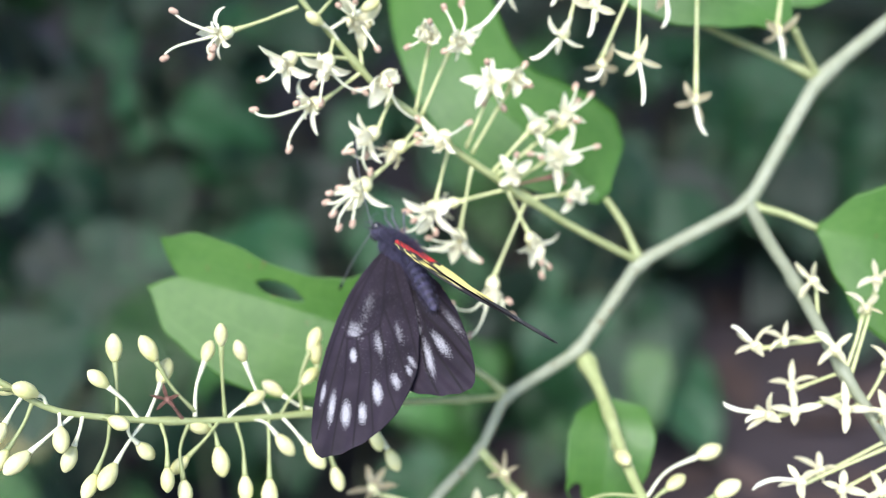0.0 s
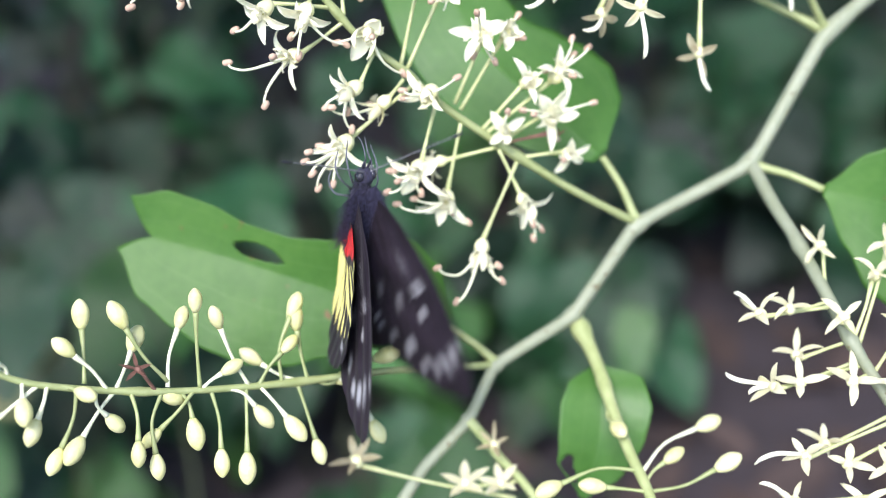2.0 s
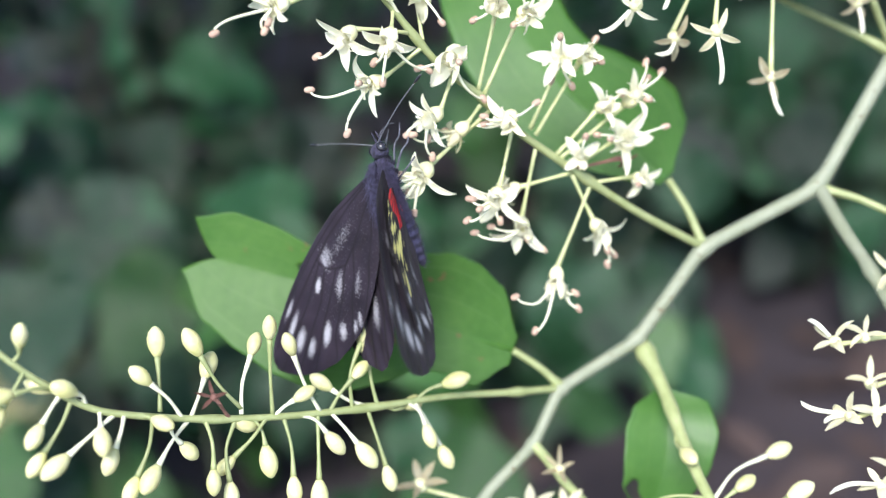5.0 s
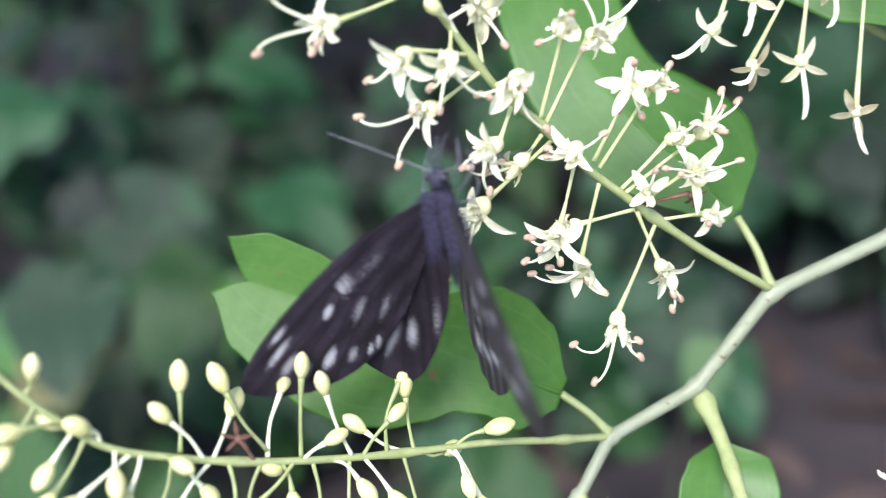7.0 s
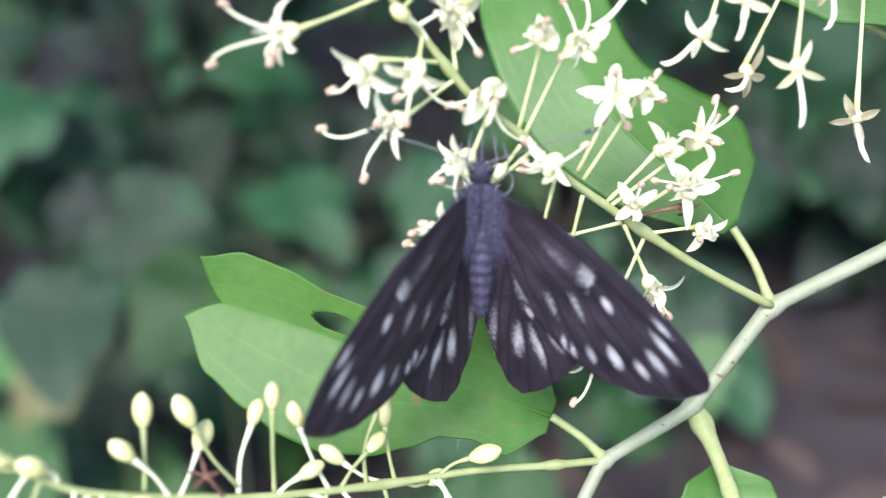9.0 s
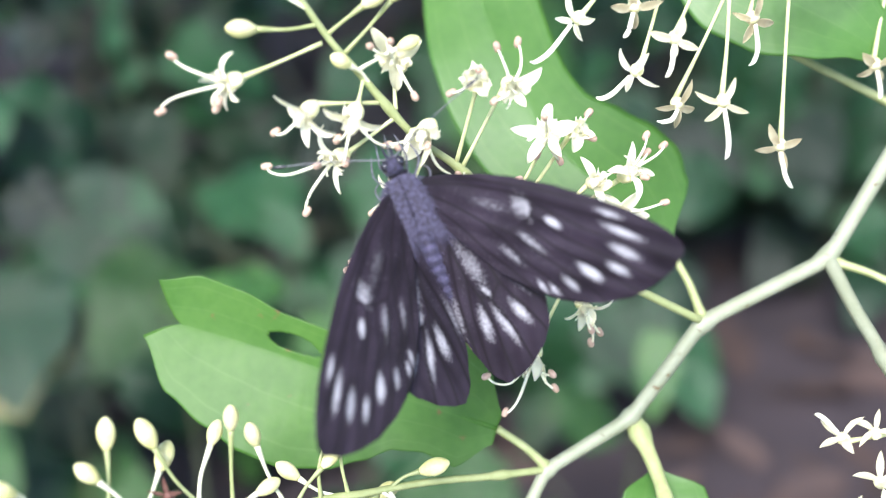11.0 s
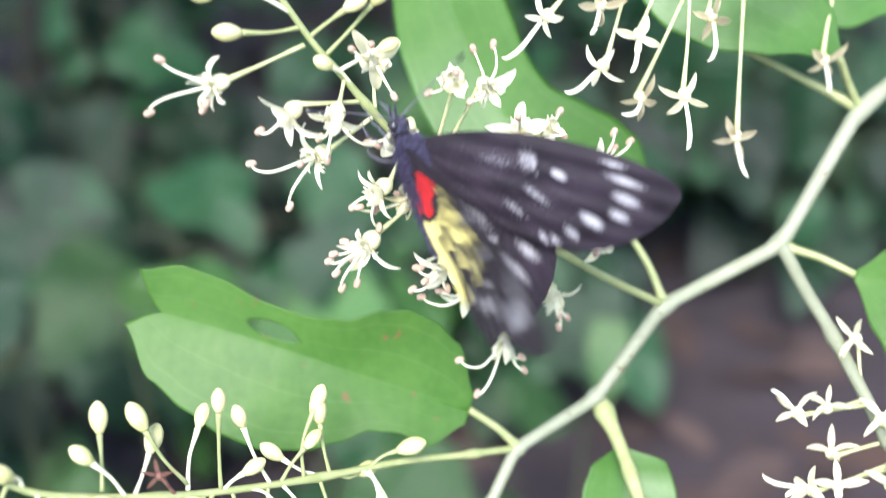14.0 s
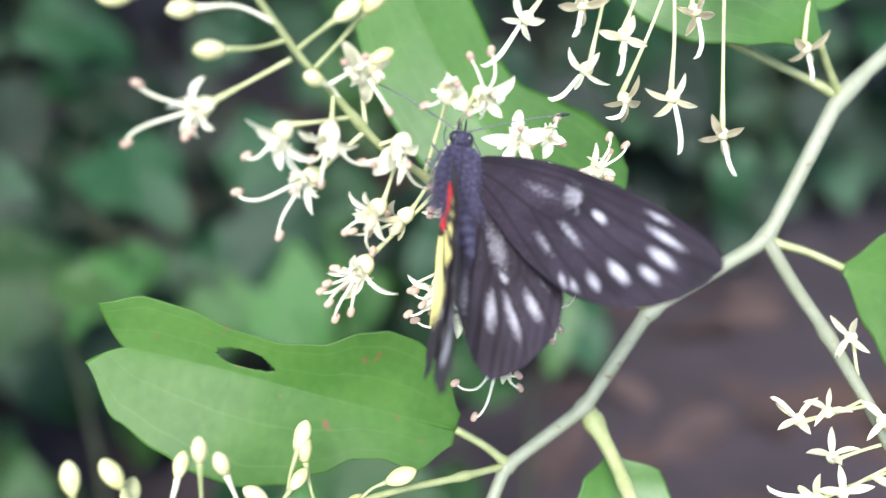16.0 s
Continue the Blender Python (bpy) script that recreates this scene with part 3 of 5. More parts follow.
def corona_mesh(centre, axis, size, rng):
    """The crumpled inner lobes of a flower: short broad straps that stand round its middle and curl over."""
    bm = bmesh.new()
    a, b = side_of(axis, rng)
    for i in range(9):
        ang = 2 * math.pi * i / 9 + rng.uniform(-0.3, 0.3)
        out = a * math.cos(ang) + b * math.sin(ang)
        across = axis.cross(out)
        p, heading = centre + out * size * rng.uniform(0.0001, 0.0006), (axis + out * rng.uniform(-0.2, 1.0)).normalized()
        length, width, bend = size * rng.uniform(0.0012, 0.0023), size * rng.uniform(0.0003, 0.0006), rng.choice((-1, 1, 1)) * rng.uniform(1.0, 3.2)
        before = None
        for k in range(6):
            w = width * (0.7 + 0.5 * math.sin(k * 1.1 + i)) * (1 if k < 5 else 0.3)
            ripple = heading.cross(across) * width * rng.uniform(-0.5, 0.5)
            ring = [bm.verts.new(p - across * w), bm.verts.new(p + ripple), bm.verts.new(p + across * w)]
            if before:
                bm.faces.new((before[0], before[1], ring[1], ring[0]))
                bm.faces.new((before[1], before[2], ring[2], ring[1]))
            before = ring
            p = p + heading * length / 5
            heading = (Matrix.Rotation(bend / 5, 3, across) @ heading).normalized()
    bmesh.ops.solidify(bm, geom=bm.faces[:], thickness=0.0001)
    return bm


def flower(owner, foot, centre, anthers=(), seed=0, size=1.0, petals=5, facing=None, mat=M_PETAL, cup=M_CUP, extra=3, droop=1.3, label="", slim=1.0, tails=(), rise=0.7, curls=0):
    """One open flower on its stalk: foot on the rachis, centre at its cup; anthers are the tips of the long stamens, tails those of
    pale straps that carry none."""
    rng = random.Random(seed)
    foot, centre = Vector(foot), Vector(centre)
    axis = (Vector(facing).normalized() + AXIS_W * 0.25 + AXIS_V * 0.05 if facing is not None else centre - foot).normalized()
    sag = AXIS_W * (foot - centre).length * 0.06 * rng.uniform(-1, 1.5)
    back = centre - axis * 0.0010 * size
    stalk = smooth_line([foot, foot.lerp(back, 0.55) + sag, back], 5)
    bm = bmesh.new()
    lathe(bm, back - axis * 0.0003, axis, [(0, 0.0003 * size), (0.0005 * size, 0.00072 * size), (0.0010 * size, 0.00088 * size), (0.0015 * size, 0.00084 * size), (0.0018 * size, 0.0003 * size)], 9)
    head = part("flower", bm, cup, owner, label)
    part("pedicel", tube(bmesh.new(), stalk, [0.0003, 0.00022, 0.00024, 0.0004], 7), M_DRIED if cup is M_DRIED else M_PEDICEL, head)
    a, b = side_of(axis, rng)
    start = rng.uniform(0, 6.3)
    for i in range(petals):
        ang = start + 2 * math.pi * i / petals + rng.uniform(-0.3, 0.3)
        out = a * math.cos(ang) + b * math.sin(ang)
        part("petal", petal_mesh(centre + axis * 0.0003 * size + out * 0.0005 * size, axis, out, size * rng.uniform(0.0023, 0.0036), size * slim * rng.uniform(0.0006, 0.00095), droop * rng.uniform(0.3, 1.7) * (-1 if curls and rng.random() < 0.3 else 1), rng, rise + (rng.uniform(-0.1, 0.7) if curls else 0)), mat, head)
    if curls:
        part("corona", corona_mesh(centre + axis * 0.0004 * size, axis, size, rng), M_PETAL, head)
    tips = [(Vector(p), True) for p in anthers] + [(Vector(p), False) for p in tails]
    for _ in range(extra):
        ang = rng.uniform(0, 6.3)
        tips.append((centre + (a * math.cos(ang) + b * math.sin(ang)) * size * rng.uniform(0.0010, 0.0030) + axis * size * rng.uniform(0.001, 0.0038), True))
    for tip, fertile in tips:
        way = tip - centre
        bow = (axis * 0.35 * way.length + side_of(way, rng)[0] * rng.uniform(-0.2, 0.2) * way.length)
        root = centre + axis * 0.0007 * size + way.normalized() * 0.0004
        line = smooth_line([root, root.lerp(tip, 0.45) + bow * 0.5, root.lerp(tip, 0.8) + bow * 0.35, tip], 5)
        if fertile:
            part("stamen", tube(bmesh.new(), line, [0.00023, 0.00017, 0.00013], 6), M_FILAMENT, head)
            part("anther", lathe(bmesh.new(), tip - way.normalized() * 0.0007, way, [(0, 0.00016), (0.00025, 0.00040), (0.0008, 0.00046), (0.0012, 0.00036), (0.00135, 0.00012)], 8), M_ANTHER, head)
        else:
            part("strap", tube(bmesh.new(), line, [0.00026, 0.00033, 0.0003, 0.0001], 7), M_PETAL, head)
    return head


def bud(owner, foot, tip, seed=0, size=1.0, mat=M_BUD, hang=0.0):
    """A closed bud on its stalk: tip is the middle of the bud."""
    rng = random.Random(seed)
    foot, tip = Vector(foot), Vector(tip)
    way = (tip - foot).normalized()
    bow = side_of(way, rng)[0] * rng.uniform(-0.12, 0.12) * (tip - foot).length + AXIS_V * hang * (tip - foot).length
    back = tip - way * 0.0016 * size
    line = smooth_line([foot, foot.lerp(back, 0.5) + bow, back], 6)
    stalk = part("pedicel", tube(bmesh.new(), line, [0.00031, 0.00022, 0.00023, 0.0004], 7), M_FILAMENT if rng.random() < 0.45 else M_TWIG, owner)
    ahead = (line[-1] - line[-3]).normalized()
    r = size * rng.uniform(0.74, 0.92)
    part("bud", lathe(bmesh.new(), back, ahead, [(0, 0.00042 * r), (0.0004 * r, 0.00068 * r), (0.0010 * r, 0.00098 * r), (0.0017 * r, 0.00116 * r), (0.0024 * r, 0.00118 * r), (0.0030 * r, 0.00104 * r), (0.0035 * r, 0.00078 * r), (0.0039 * r, 0.00045 * r), (0.0041 * r, 0.00012 * r)], 14), mat, stalk)
    return stalk


raceme = empty("flower_raceme", S(36.0, 3.9, -11.6), "raceme of open cream-white flowers with long curling stamens", "flower cluster", "racemes")
stem_piece("rachis", [S(36.0, 3.8, -11.5), S(25.9, 8.6, -6.7), S(18.1, 13.0, -2.8), S(13.0, 16.1, -0.1), S(7.2, 19.8, 2.9), S(2.1, 24.1, 5.8), S(-2.2, 26.9, 8.0), S(-5.2, 29.8, 9.8), S(-9.3, 34.5, 12.5), S(-12.2, 37.6, 14.3), S(-15.3, 41.8, 16.5), S(-18.2, 45.8, 18.6), S(-22.1, 51.1, 21.3)], [0.0006, 0.00055, 0.0005, 0.00047, 0.0004, 0.0003], ((0.17, 0.0003, 0.02), (0.4, 0.0002, 0.02), (0.6, 0.0002, 0.02)), M_TWIG, raceme)
flower(raceme, S(-13.5, 37.7, 14.8), S(-22.4, 32.8, 20.1), (S(-28.5, 35.1, 22.8), S(-29.8, 29.0, 22.1), S(-24.1, 29.7, 20.1), ), 1, 1.13, extra=1, petals=4, facing=TURN @ Vector((-1, -0.5, 0.2)), droop=1.35, curls=4)
flower(raceme, S(-6.9, 31.3, 10.8), S(-14.4, 29.9, 16.6), (), 2, 1.24, extra=1, facing=TURN @ Vector((-0.6, -0.8, 0.3)), droop=1.35, curls=4)
flower(raceme, S(-8.9, 33.9, 12.2), S(-9.3, 29.8, 15.4), (S(-4.5, 26.2, 12.4), S(-11.3, 26.8, 14.6), ), 3, 1.24, extra=1, petals=4, facing=TURN @ Vector((-0.2, -1, 0.3)), droop=1.35, curls=4)
flower(raceme, S(-5.2, 29.7, 9.8), S(-11.4, 24.7, 12.3), (S(-19.3, 23.3, 15.6), S(-14.8, 18.1, 13.5), ), 4, 1.19, extra=1, facing=TURN @ Vector((-0.8, -0.5, 0.3)), droop=1.35, curls=4)
flower(raceme, S(-3.7, 28.0, 8.9), S(-1.2, 28.3, 11.6), (S(2.7, 23.0, 8.6), S(-5.7, 26.4, 12.5), ), 5, 1.41, extra=1, petals=4, facing=TURN @ Vector((-0.5, -1, 0.5)), droop=1.35, curls=4)
flower(raceme, S(-1.5, 25.8, 7.5), S(-3.8, 20.8, 10.0), (S(-7.3, 18.2, 10.8), S(-4.1, 15.5, 8.8), ), 6, 1.24, extra=1, facing=TURN @ Vector((-0.7, -0.6, 0.4)), droop=1.35, curls=4)
flower(raceme, S(2.4, 22.7, 5.3), S(-0.3, 19.3, 6.2), (S(-6.6, 18.2, 10.6), ), 7, 1.13, extra=1, petals=4, facing=TURN @ Vector((-0.6, -0.6, -0.3)), mat=M_PETAL_GREEN, droop=1.35, curls=4)
flower(raceme, S(7.2, 19.8, 2.9), S(6.2, 20.7, 7.4), (S(9.8, 22.8, 6.5), S(2.8, 19.8, 8.3), ), 8, 1.24, extra=1, facing=TURN @ Vector((-0.5, -0.6, 0.6)), droop=1.35, curls=4)
flower(raceme, S(3.6, 22.0, 4.7), S(-5.2, 13.6, 8.3), (S(-10.1, 11.1, 10.4), S(-9.2, 9.5, 9.9), S(-8.4, 7.6, 9.6), ), 9, 1.41, extra=4, petals=4, facing=TURN @ Vector((-0.6, -0.8, 0.4)), droop=1.35, curls=4)
flower(raceme, S(9.3, 19.9, 2.1), S(13.1, 28.7, 6.3), (S(14.8, 25.3, 4.5), S(11.9, 25.9, 5.7), ), 10, 1.30, extra=1, facing=TURN @ Vector((-0.3, -0.2, 1)), droop=1.35, curls=4)
flower(raceme, S(10.1, 19.1, 1.6), S(16.4, 29.0, 5.3), (S(17.9, 31.3, 5.7), S(17.6, 28.5, 4.7), ), 11, 1.02, extra=1, petals=4, facing=TURN @ Vector((0.5, 0.2, 0.9)), droop=1.35, curls=4)
flower(raceme, S(2.1, 24.5, 5.9), S(4.5, 34.9, 10.4), (S(1.4, 32.8, 11.2), ), 12, 1.36, extra=1, facing=TURN @ Vector((-0.1, -0.3, 1)), droop=1.35, curls=4)
flower(raceme, S(2.9, 24.1, 5.5), S(8.2, 34.1, 9.1), (S(6.5, 38.4, 10.9), S(8.9, 39.1, 10.5), S(10.1, 34.0, 8.5), ), 13, 1.19, extra=1, petals=4, facing=TURN @ Vector((0.4, -0.5, 0.7)), droop=1.35, curls=4)
flower(raceme, S(-5.2, 30.6, 10.0), S(-5.8, 36.7, 10.2), (S(-7.7, 37.5, 15.8), S(-2.7, 32.2, 12.7), ), 14, 1.36, extra=1, facing=TURN @ Vector((0.2, -0.2, 0.8)), mat=M_PETAL_GREEN, droop=1.35, curls=4)
flower(raceme, S(6.8, 19.8, 3.0), S(4.5, 10.6, 4.6), (S(0.8, 10.2, 6.1), S(0.4, 7.3, 6.3), S(4.9, 7.3, 4.3), ), 15, 1.36, extra=1, petals=4, facing=TURN @ Vector((-0.3, -0.9, 0.5)), droop=1.35, curls=4)
flower(raceme, S(10.1, 17.2, 1.2), S(8.2, 6.7, 0.0), (S(11.2, 3.5, -0.8), S(1.5, 5.8, 3.4), S(3.8, 6.6, 2.4), ), 16, 1.30, extra=1, facing=TURN @ Vector((0, -0.8, 0.5)), droop=1.35, curls=4)
flower(raceme, S(15.1, 14.1, -1.4), S(7.0, 12.0, -0.0), (S(1.2, 10.1, 6.1), ), 17, 0.96, extra=1, petals=4, facing=TURN @ Vector((-0.9, -0.2, -0.2)), mat=M_PETAL_GREEN, droop=1.35, curls=4)
flower(raceme, S(15.4, 13.9, -1.5), S(19.0, 6.6, -2.7), (S(21.6, 2.7, -4.1), S(20.5, 1.3, -3.6), ), 18, 1.13, extra=1, facing=TURN @ Vector((0.4, -1, 0.3)), droop=1.35, curls=4)
flower(raceme, S(18.3, 12.8, -2.9), S(13.1, -0.2, -2.1), (S(16.1, -4.8, -2.2), S(9.7, -7.7, 0.9), S(7.0, -3.0, 1.3), ), 19, 1.24, extra=1, petals=4, facing=TURN @ Vector((-0.1, -1, 0.2)), droop=1.35, curls=4)
flower(raceme, S(13.2, 16.6, -0.1), S(19.2, 22.8, 2.2), (), 20, 1.07, extra=1, facing=TURN @ Vector((0.5, 0.1, 0.9)), droop=1.35, curls=4)
flower(raceme, S(13.8, 16.2, -0.5), S(23.4, 24.0, 1.0), (S(25.4, 28.9, 1.7), S(27.7, 27.8, 1.0), S(25.7, 26.8, 0.9), ), 21, 1.30, extra=1, petals=4, facing=TURN @ Vector((0.6, 0.5, 0.5)), droop=1.35, curls=4)
flower(raceme, S(16.0, 15.0, -1.5), S(22.5, 18.8, -1.4), (S(28.7, 20.5, -1.7), S(18.8, 19.2, 0.2), ), 22, 1.36, extra=1, facing=TURN @ Vector((0.4, -0.3, 0.8)), droop=1.35, curls=4)
flower(raceme, S(15.1, 15.2, -1.1), S(16.4, 16.4, 0.1), (), 23, 1.02, extra=1, petals=4, facing=TURN @ Vector((-0.1, -0.4, 1)), droop=1.35, curls=4)
flower(raceme, S(18.3, 12.8, -2.9), S(25.3, 13.5, -3.8), (), 24, 0.96, extra=1, facing=TURN @ Vector((0.3, -0.5, 0.8)), droop=1.35, curls=4)
flower(raceme, S(15.5, 14.6, -1.4), S(22.9, 16.0, -3.3), (), 25, 0.56, extra=1, petals=4, facing=TURN @ Vector((0.4, -0.3, -0.3)), mat=M_DRIED, cup=M_DRIED, droop=0.9, label="withered brown flower")
bud(raceme, S(-8.2, 33.4, 11.8), S(-10.9, 36.0, 15.9), 26, 0.95)
bud(raceme, S(-14.0, 39.7, 15.4), S(-21.3, 38.4, 20.2), 27, 0.95)
bud(raceme, S(-15.0, 41.4, 16.3), S(-24.0, 42.9, 22.0), 28, 0.95)
bud(raceme, S(-18.4, 45.8, 18.6), S(-30.0, 43.5, 23.8), 29, 0.95)
bud(raceme, S(-9.7, 34.8, 12.7), S(-3.6, 38.3, 13.2), 30, 0.95)
bud(raceme, S(-17.4, 44.8, 18.0), S(-10.5, 47.1, 17.8), 31, 0.95)
bud(raceme, S(-20.1, 48.1, 19.8), S(-26.6, 50.4, 24.2), 32, 0.95)
bud(raceme, S(-11.1, 36.6, 13.6), S(-4.7, 44.0, 15.0), 33, 0.95)
bud(raceme, S(-12.9, 38.7, 14.8), S(-7.6, 42.9, 15.9), 34, 0.95)
bud_spray = empty("bud_raceme", S(14.9, -17.3, -10.3), "spray of plump pale yellow buds on thin stalks", "bud cluster", "racemes")
stem_piece("rachis", [S(14.9, -17.3, -10.3), S(6.9, -17.5, -5.0), S(-1.2, -17.5, 0.3), S(-11.8, -18.4, 7.3), S(-21.6, -18.8, 13.8), S(-29.4, -18.6, 18.9), S(-36.7, -17.7, 23.8), S(-41.4, -16.6, 26.9), S(-44.8, -14.6, 29.1), S(-48.7, -11.4, 31.7), S(-51.9, -8.2, 33.8)], [0.00052, 0.00048, 0.00046, 0.00043, 0.0004, 0.00036], ((0.08, 0.0003, 0.01), (0.3, 0.0002, 0.02), (0.5, 0.0002, 0.02)), M_TWIG, bud_spray)
bud(bud_spray, S(-35.1, -17.3, 22.7), S(-35.9, -9.1, 21.8), 35, 1.04)
bud(bud_spray, S(-26.5, -17.5, 17.0), S(-32.0, -9.4, 20.1), 36, 1.05)
bud(bud_spray, S(-32.8, -18.2, 21.2), S(-36.7, -12.7, 24.8), 37, 0.96)
bud(bud_spray, S(-32.0, -18.4, 20.6), S(-30.7, -12.2, 16.9), 38, 1.09)
bud(bud_spray, S(-26.5, -18.2, 17.0), S(-25.6, -9.4, 15.1), 39, 0.99)
bud(bud_spray, S(-23.0, -18.5, 14.7), S(-22.9, -7.2, 18.1), 40, 1.03)
bud(bud_spray, S(-17.5, -18.5, 11.1), S(-20.9, -9.5, 15.8), 41, 1.03)
bud(bud_spray, S(-22.8, -18.7, 14.6), S(-19.3, -15.8, 13.4), 42, 0.98)
bud(bud_spray, S(-13.6, -18.4, 8.5), S(-12.3, -7.8, 8.7), 43, 1.10)
bud(bud_spray, S(-10.5, -18.1, 6.4), S(-12.1, -9.8, 7.9), 44, 1.08)
bud(bud_spray, S(-16.3, -18.5, 10.3), S(-12.6, -13.0, 9.2), 45, 0.96)
bud(bud_spray, S(-42.5, -15.8, 27.6), S(-43.5, -13.4, 30.2), 46, 1.05)
bud(bud_spray, S(-42.3, -16.1, 27.4), S(-47.1, -13.5, 29.6), 47, 0.96)
bud(bud_spray, S(-41.1, -16.7, 26.7), S(-40.1, -20.0, 28.6), 48, 1.03)
bud(bud_spray, S(-38.7, -17.3, 25.1), S(-39.4, -22.7, 27.2), 49, 1.10)
bud(bud_spray, S(-39.5, -17.1, 25.6), S(-44.6, -22.6, 30.6), 50, 1.11)
bud(bud_spray, S(-35.8, -18.0, 23.2), S(-37.8, -26.6, 24.0), 51, 1.09)
bud(bud_spray, S(-32.1, -18.4, 20.7), S(-36.1, -25.2, 23.2), 52, 1.11)
bud(bud_spray, S(-36.8, -17.7, 23.9), S(-34.1, -18.1, 24.8), 53, 0.97)
bud(bud_spray, S(-34.0, -18.1, 22.0), S(-32.9, -22.8, 19.1), 54, 0.99)
bud(bud_spray, S(-30.4, -18.6, 19.6), S(-28.5, -25.9, 21.6), 55, 1.02)
bud(bud_spray, S(-27.1, -18.7, 17.4), S(-27.6, -27.9, 18.8), 56, 1.00)
bud(bud_spray, S(-23.6, -18.7, 15.1), S(-28.1, -24.6, 18.4), 57, 1.02)
bud(bud_spray, S(-28.6, -18.5, 18.4), S(-26.3, -19.3, 16.2), 58, 1.05)
bud(bud_spray, S(-25.2, -18.7, 16.2), S(-23.0, -23.9, 15.5), 59, 1.10)
bud(bud_spray, S(-21.8, -18.8, 13.9), S(-20.0, -28.1, 14.2), 60, 1.11)
bud(bud_spray, S(-17.8, -18.7, 11.3), S(-17.1, -28.7, 13.4), 61, 1.12)
bud(bud_spray, S(-20.2, -18.7, 12.9), S(-15.3, -22.0, 11.0), 62, 0.98)
bud(bud_spray, S(-16.3, -18.6, 10.3), S(-11.6, -24.0, 9.8), 63, 1.11)
bud(bud_spray, S(-11.8, -18.4, 7.3), S(-8.6, -27.5, 8.1), 64, 1.05)
bud(bud_spray, S(-5.8, -17.9, 3.4), S(-1.4, -25.4, 2.1), 65, 0.99)
bud(bud_spray, S(-6.7, -18.0, 4.0), S(-3.1, -22.3, 4.0), 66, 1.05)
bud(bud_spray, S(-9.6, -18.2, 5.9), S(-6.0, -18.8, 2.3), 67, 0.96)
bud(bud_spray, S(-5.5, -17.7, 3.1), S(-0.4, -14.8, 2.3), 68, 1.12)
bud(bud_spray, S(-11.8, -18.2, 7.3), S(-17.9, -15.1, 8.9), 69, 1.09)
bud(bud_spray, S(-44.8, -14.6, 29.1), S(-47.3, -19.3, 30.4), 70, 0.98)
bud(bud_spray, S(-43.7, -15.1, 28.4), S(-47.2, -22.8, 29.6), 71, 1.08)
bud(bud_spray, S(-45.9, -13.9, 29.8), S(-49.3, -14.2, 34.7), 72, 0.96)
bud(bud_spray, S(-48.1, -11.7, 31.3), S(-50.3, -17.0, 33.7), 73, 0.96)
bud(bud_spray, S(-49.2, -10.7, 32.0), S(-47.6, -7.6, 32.6), 74, 1.01)
flower(bud_spray, S(-27.8, -18.6, 17.9), S(-28.9, -15.6, 21.6), (), 75, 0.60, extra=0, facing=TURN @ Vector((-0.1, 0.2, 1)), mat=M_DRIED, cup=M_DRIED, droop=0.4, slim=0.6, label="withered reddish-brown flower")
droop_spray = empty("flower_raceme", S(40.0, 62.0, 8.0), "drooping star-shaped cream flowers hanging under a leaf", "flower cluster", "racemes")
stem_piece("rachis", [S(76.7, 72.5, -6.0), S(65.6, 60.4, -4.0), S(53.4, 52.2, 0.0), S(39.9, 48.3, 6.0), S(29.9, 47.0, 9.0), S(20.3, 48.5, 10.0), S(11.6, 51.5, 11.0)], [0.0007, 0.0007, 0.0006, 0.0005], (), M_TWIG, droop_spray)
flower(droop_spray, S(44.0, 50.0, -1.0), S(43.3, 27.2, -1.0), (), 76, 1.00, extra=0, petals=4, facing=TURN @ Vector((-0.25, -0.8, 0.55)), mat=M_PETAL_TAN, droop=0.7, tails=(S(44.9, 21.8, -0.5), ), rise=0.15, slim=0.85)
flower(droop_spray, S(34.0, 46.8, 10.0), S(33.6, 31.2, 10.0), (), 77, 1.00, extra=0, petals=4, facing=TURN @ Vector((0.05, -0.8, 0.55)), mat=M_PETAL_GREEN, droop=0.7, tails=(S(33.9, 24.3, 10.5), ), rise=0.15, slim=0.85)
flower(droop_spray, S(36.2, 48.8, 4.0), S(29.2, 31.6, 4.0), (), 78, 1.00, extra=0, petals=4, facing=TURN @ Vector((0.35, -0.8, 0.55)), mat=M_PETAL_TAN, droop=0.7, tails=(S(26.6, 29.4, 4.5), ), rise=0.15, slim=0.85)
flower(droop_spray, S(30.5, 46.3, 11.0), S(27.5, 38.5, 11.0), (), 79, 1.00, extra=0, petals=4, facing=TURN @ Vector((-0.1, -0.8, 0.55)), mat=M_PETAL_GREEN, droop=0.7, tails=(S(26.4, 33.8, 11.5), ), rise=0.15, slim=0.85)
flower(droop_spray, S(26.8, 47.6, 9.0), S(23.2, 34.8, 9.0), (), 80, 1.00, extra=0, petals=4, facing=TURN @ Vector((-0.6, -0.7, 0.2)), mat=M_PETAL, droop=0.7, tails=(S(18.5, 31.5, 9.5), ), rise=0.15, slim=0.85)
flower(droop_spray, S(21.9, 48.3, 10.0), S(15.9, 40.8, 10.0), (), 81, 1.00, extra=0, petals=4, facing=TURN @ Vector((-0.6, -0.7, 0.2)), mat=M_PETAL, droop=0.7, tails=(S(10.4, 35.4, 10.5), ), rise=0.15, slim=0.85)
flower(droop_spray, S(59.9, 56.3, -7.0), S(57.2, 39.0, -7.0), (), 82, 1.00, extra=0, petals=4, facing=TURN @ Vector((0.05, -0.8, 0.55)), mat=M_PETAL_TAN, droop=0.7, tails=(S(57.7, 34.4, -6.5), ), rise=0.15, slim=0.85)
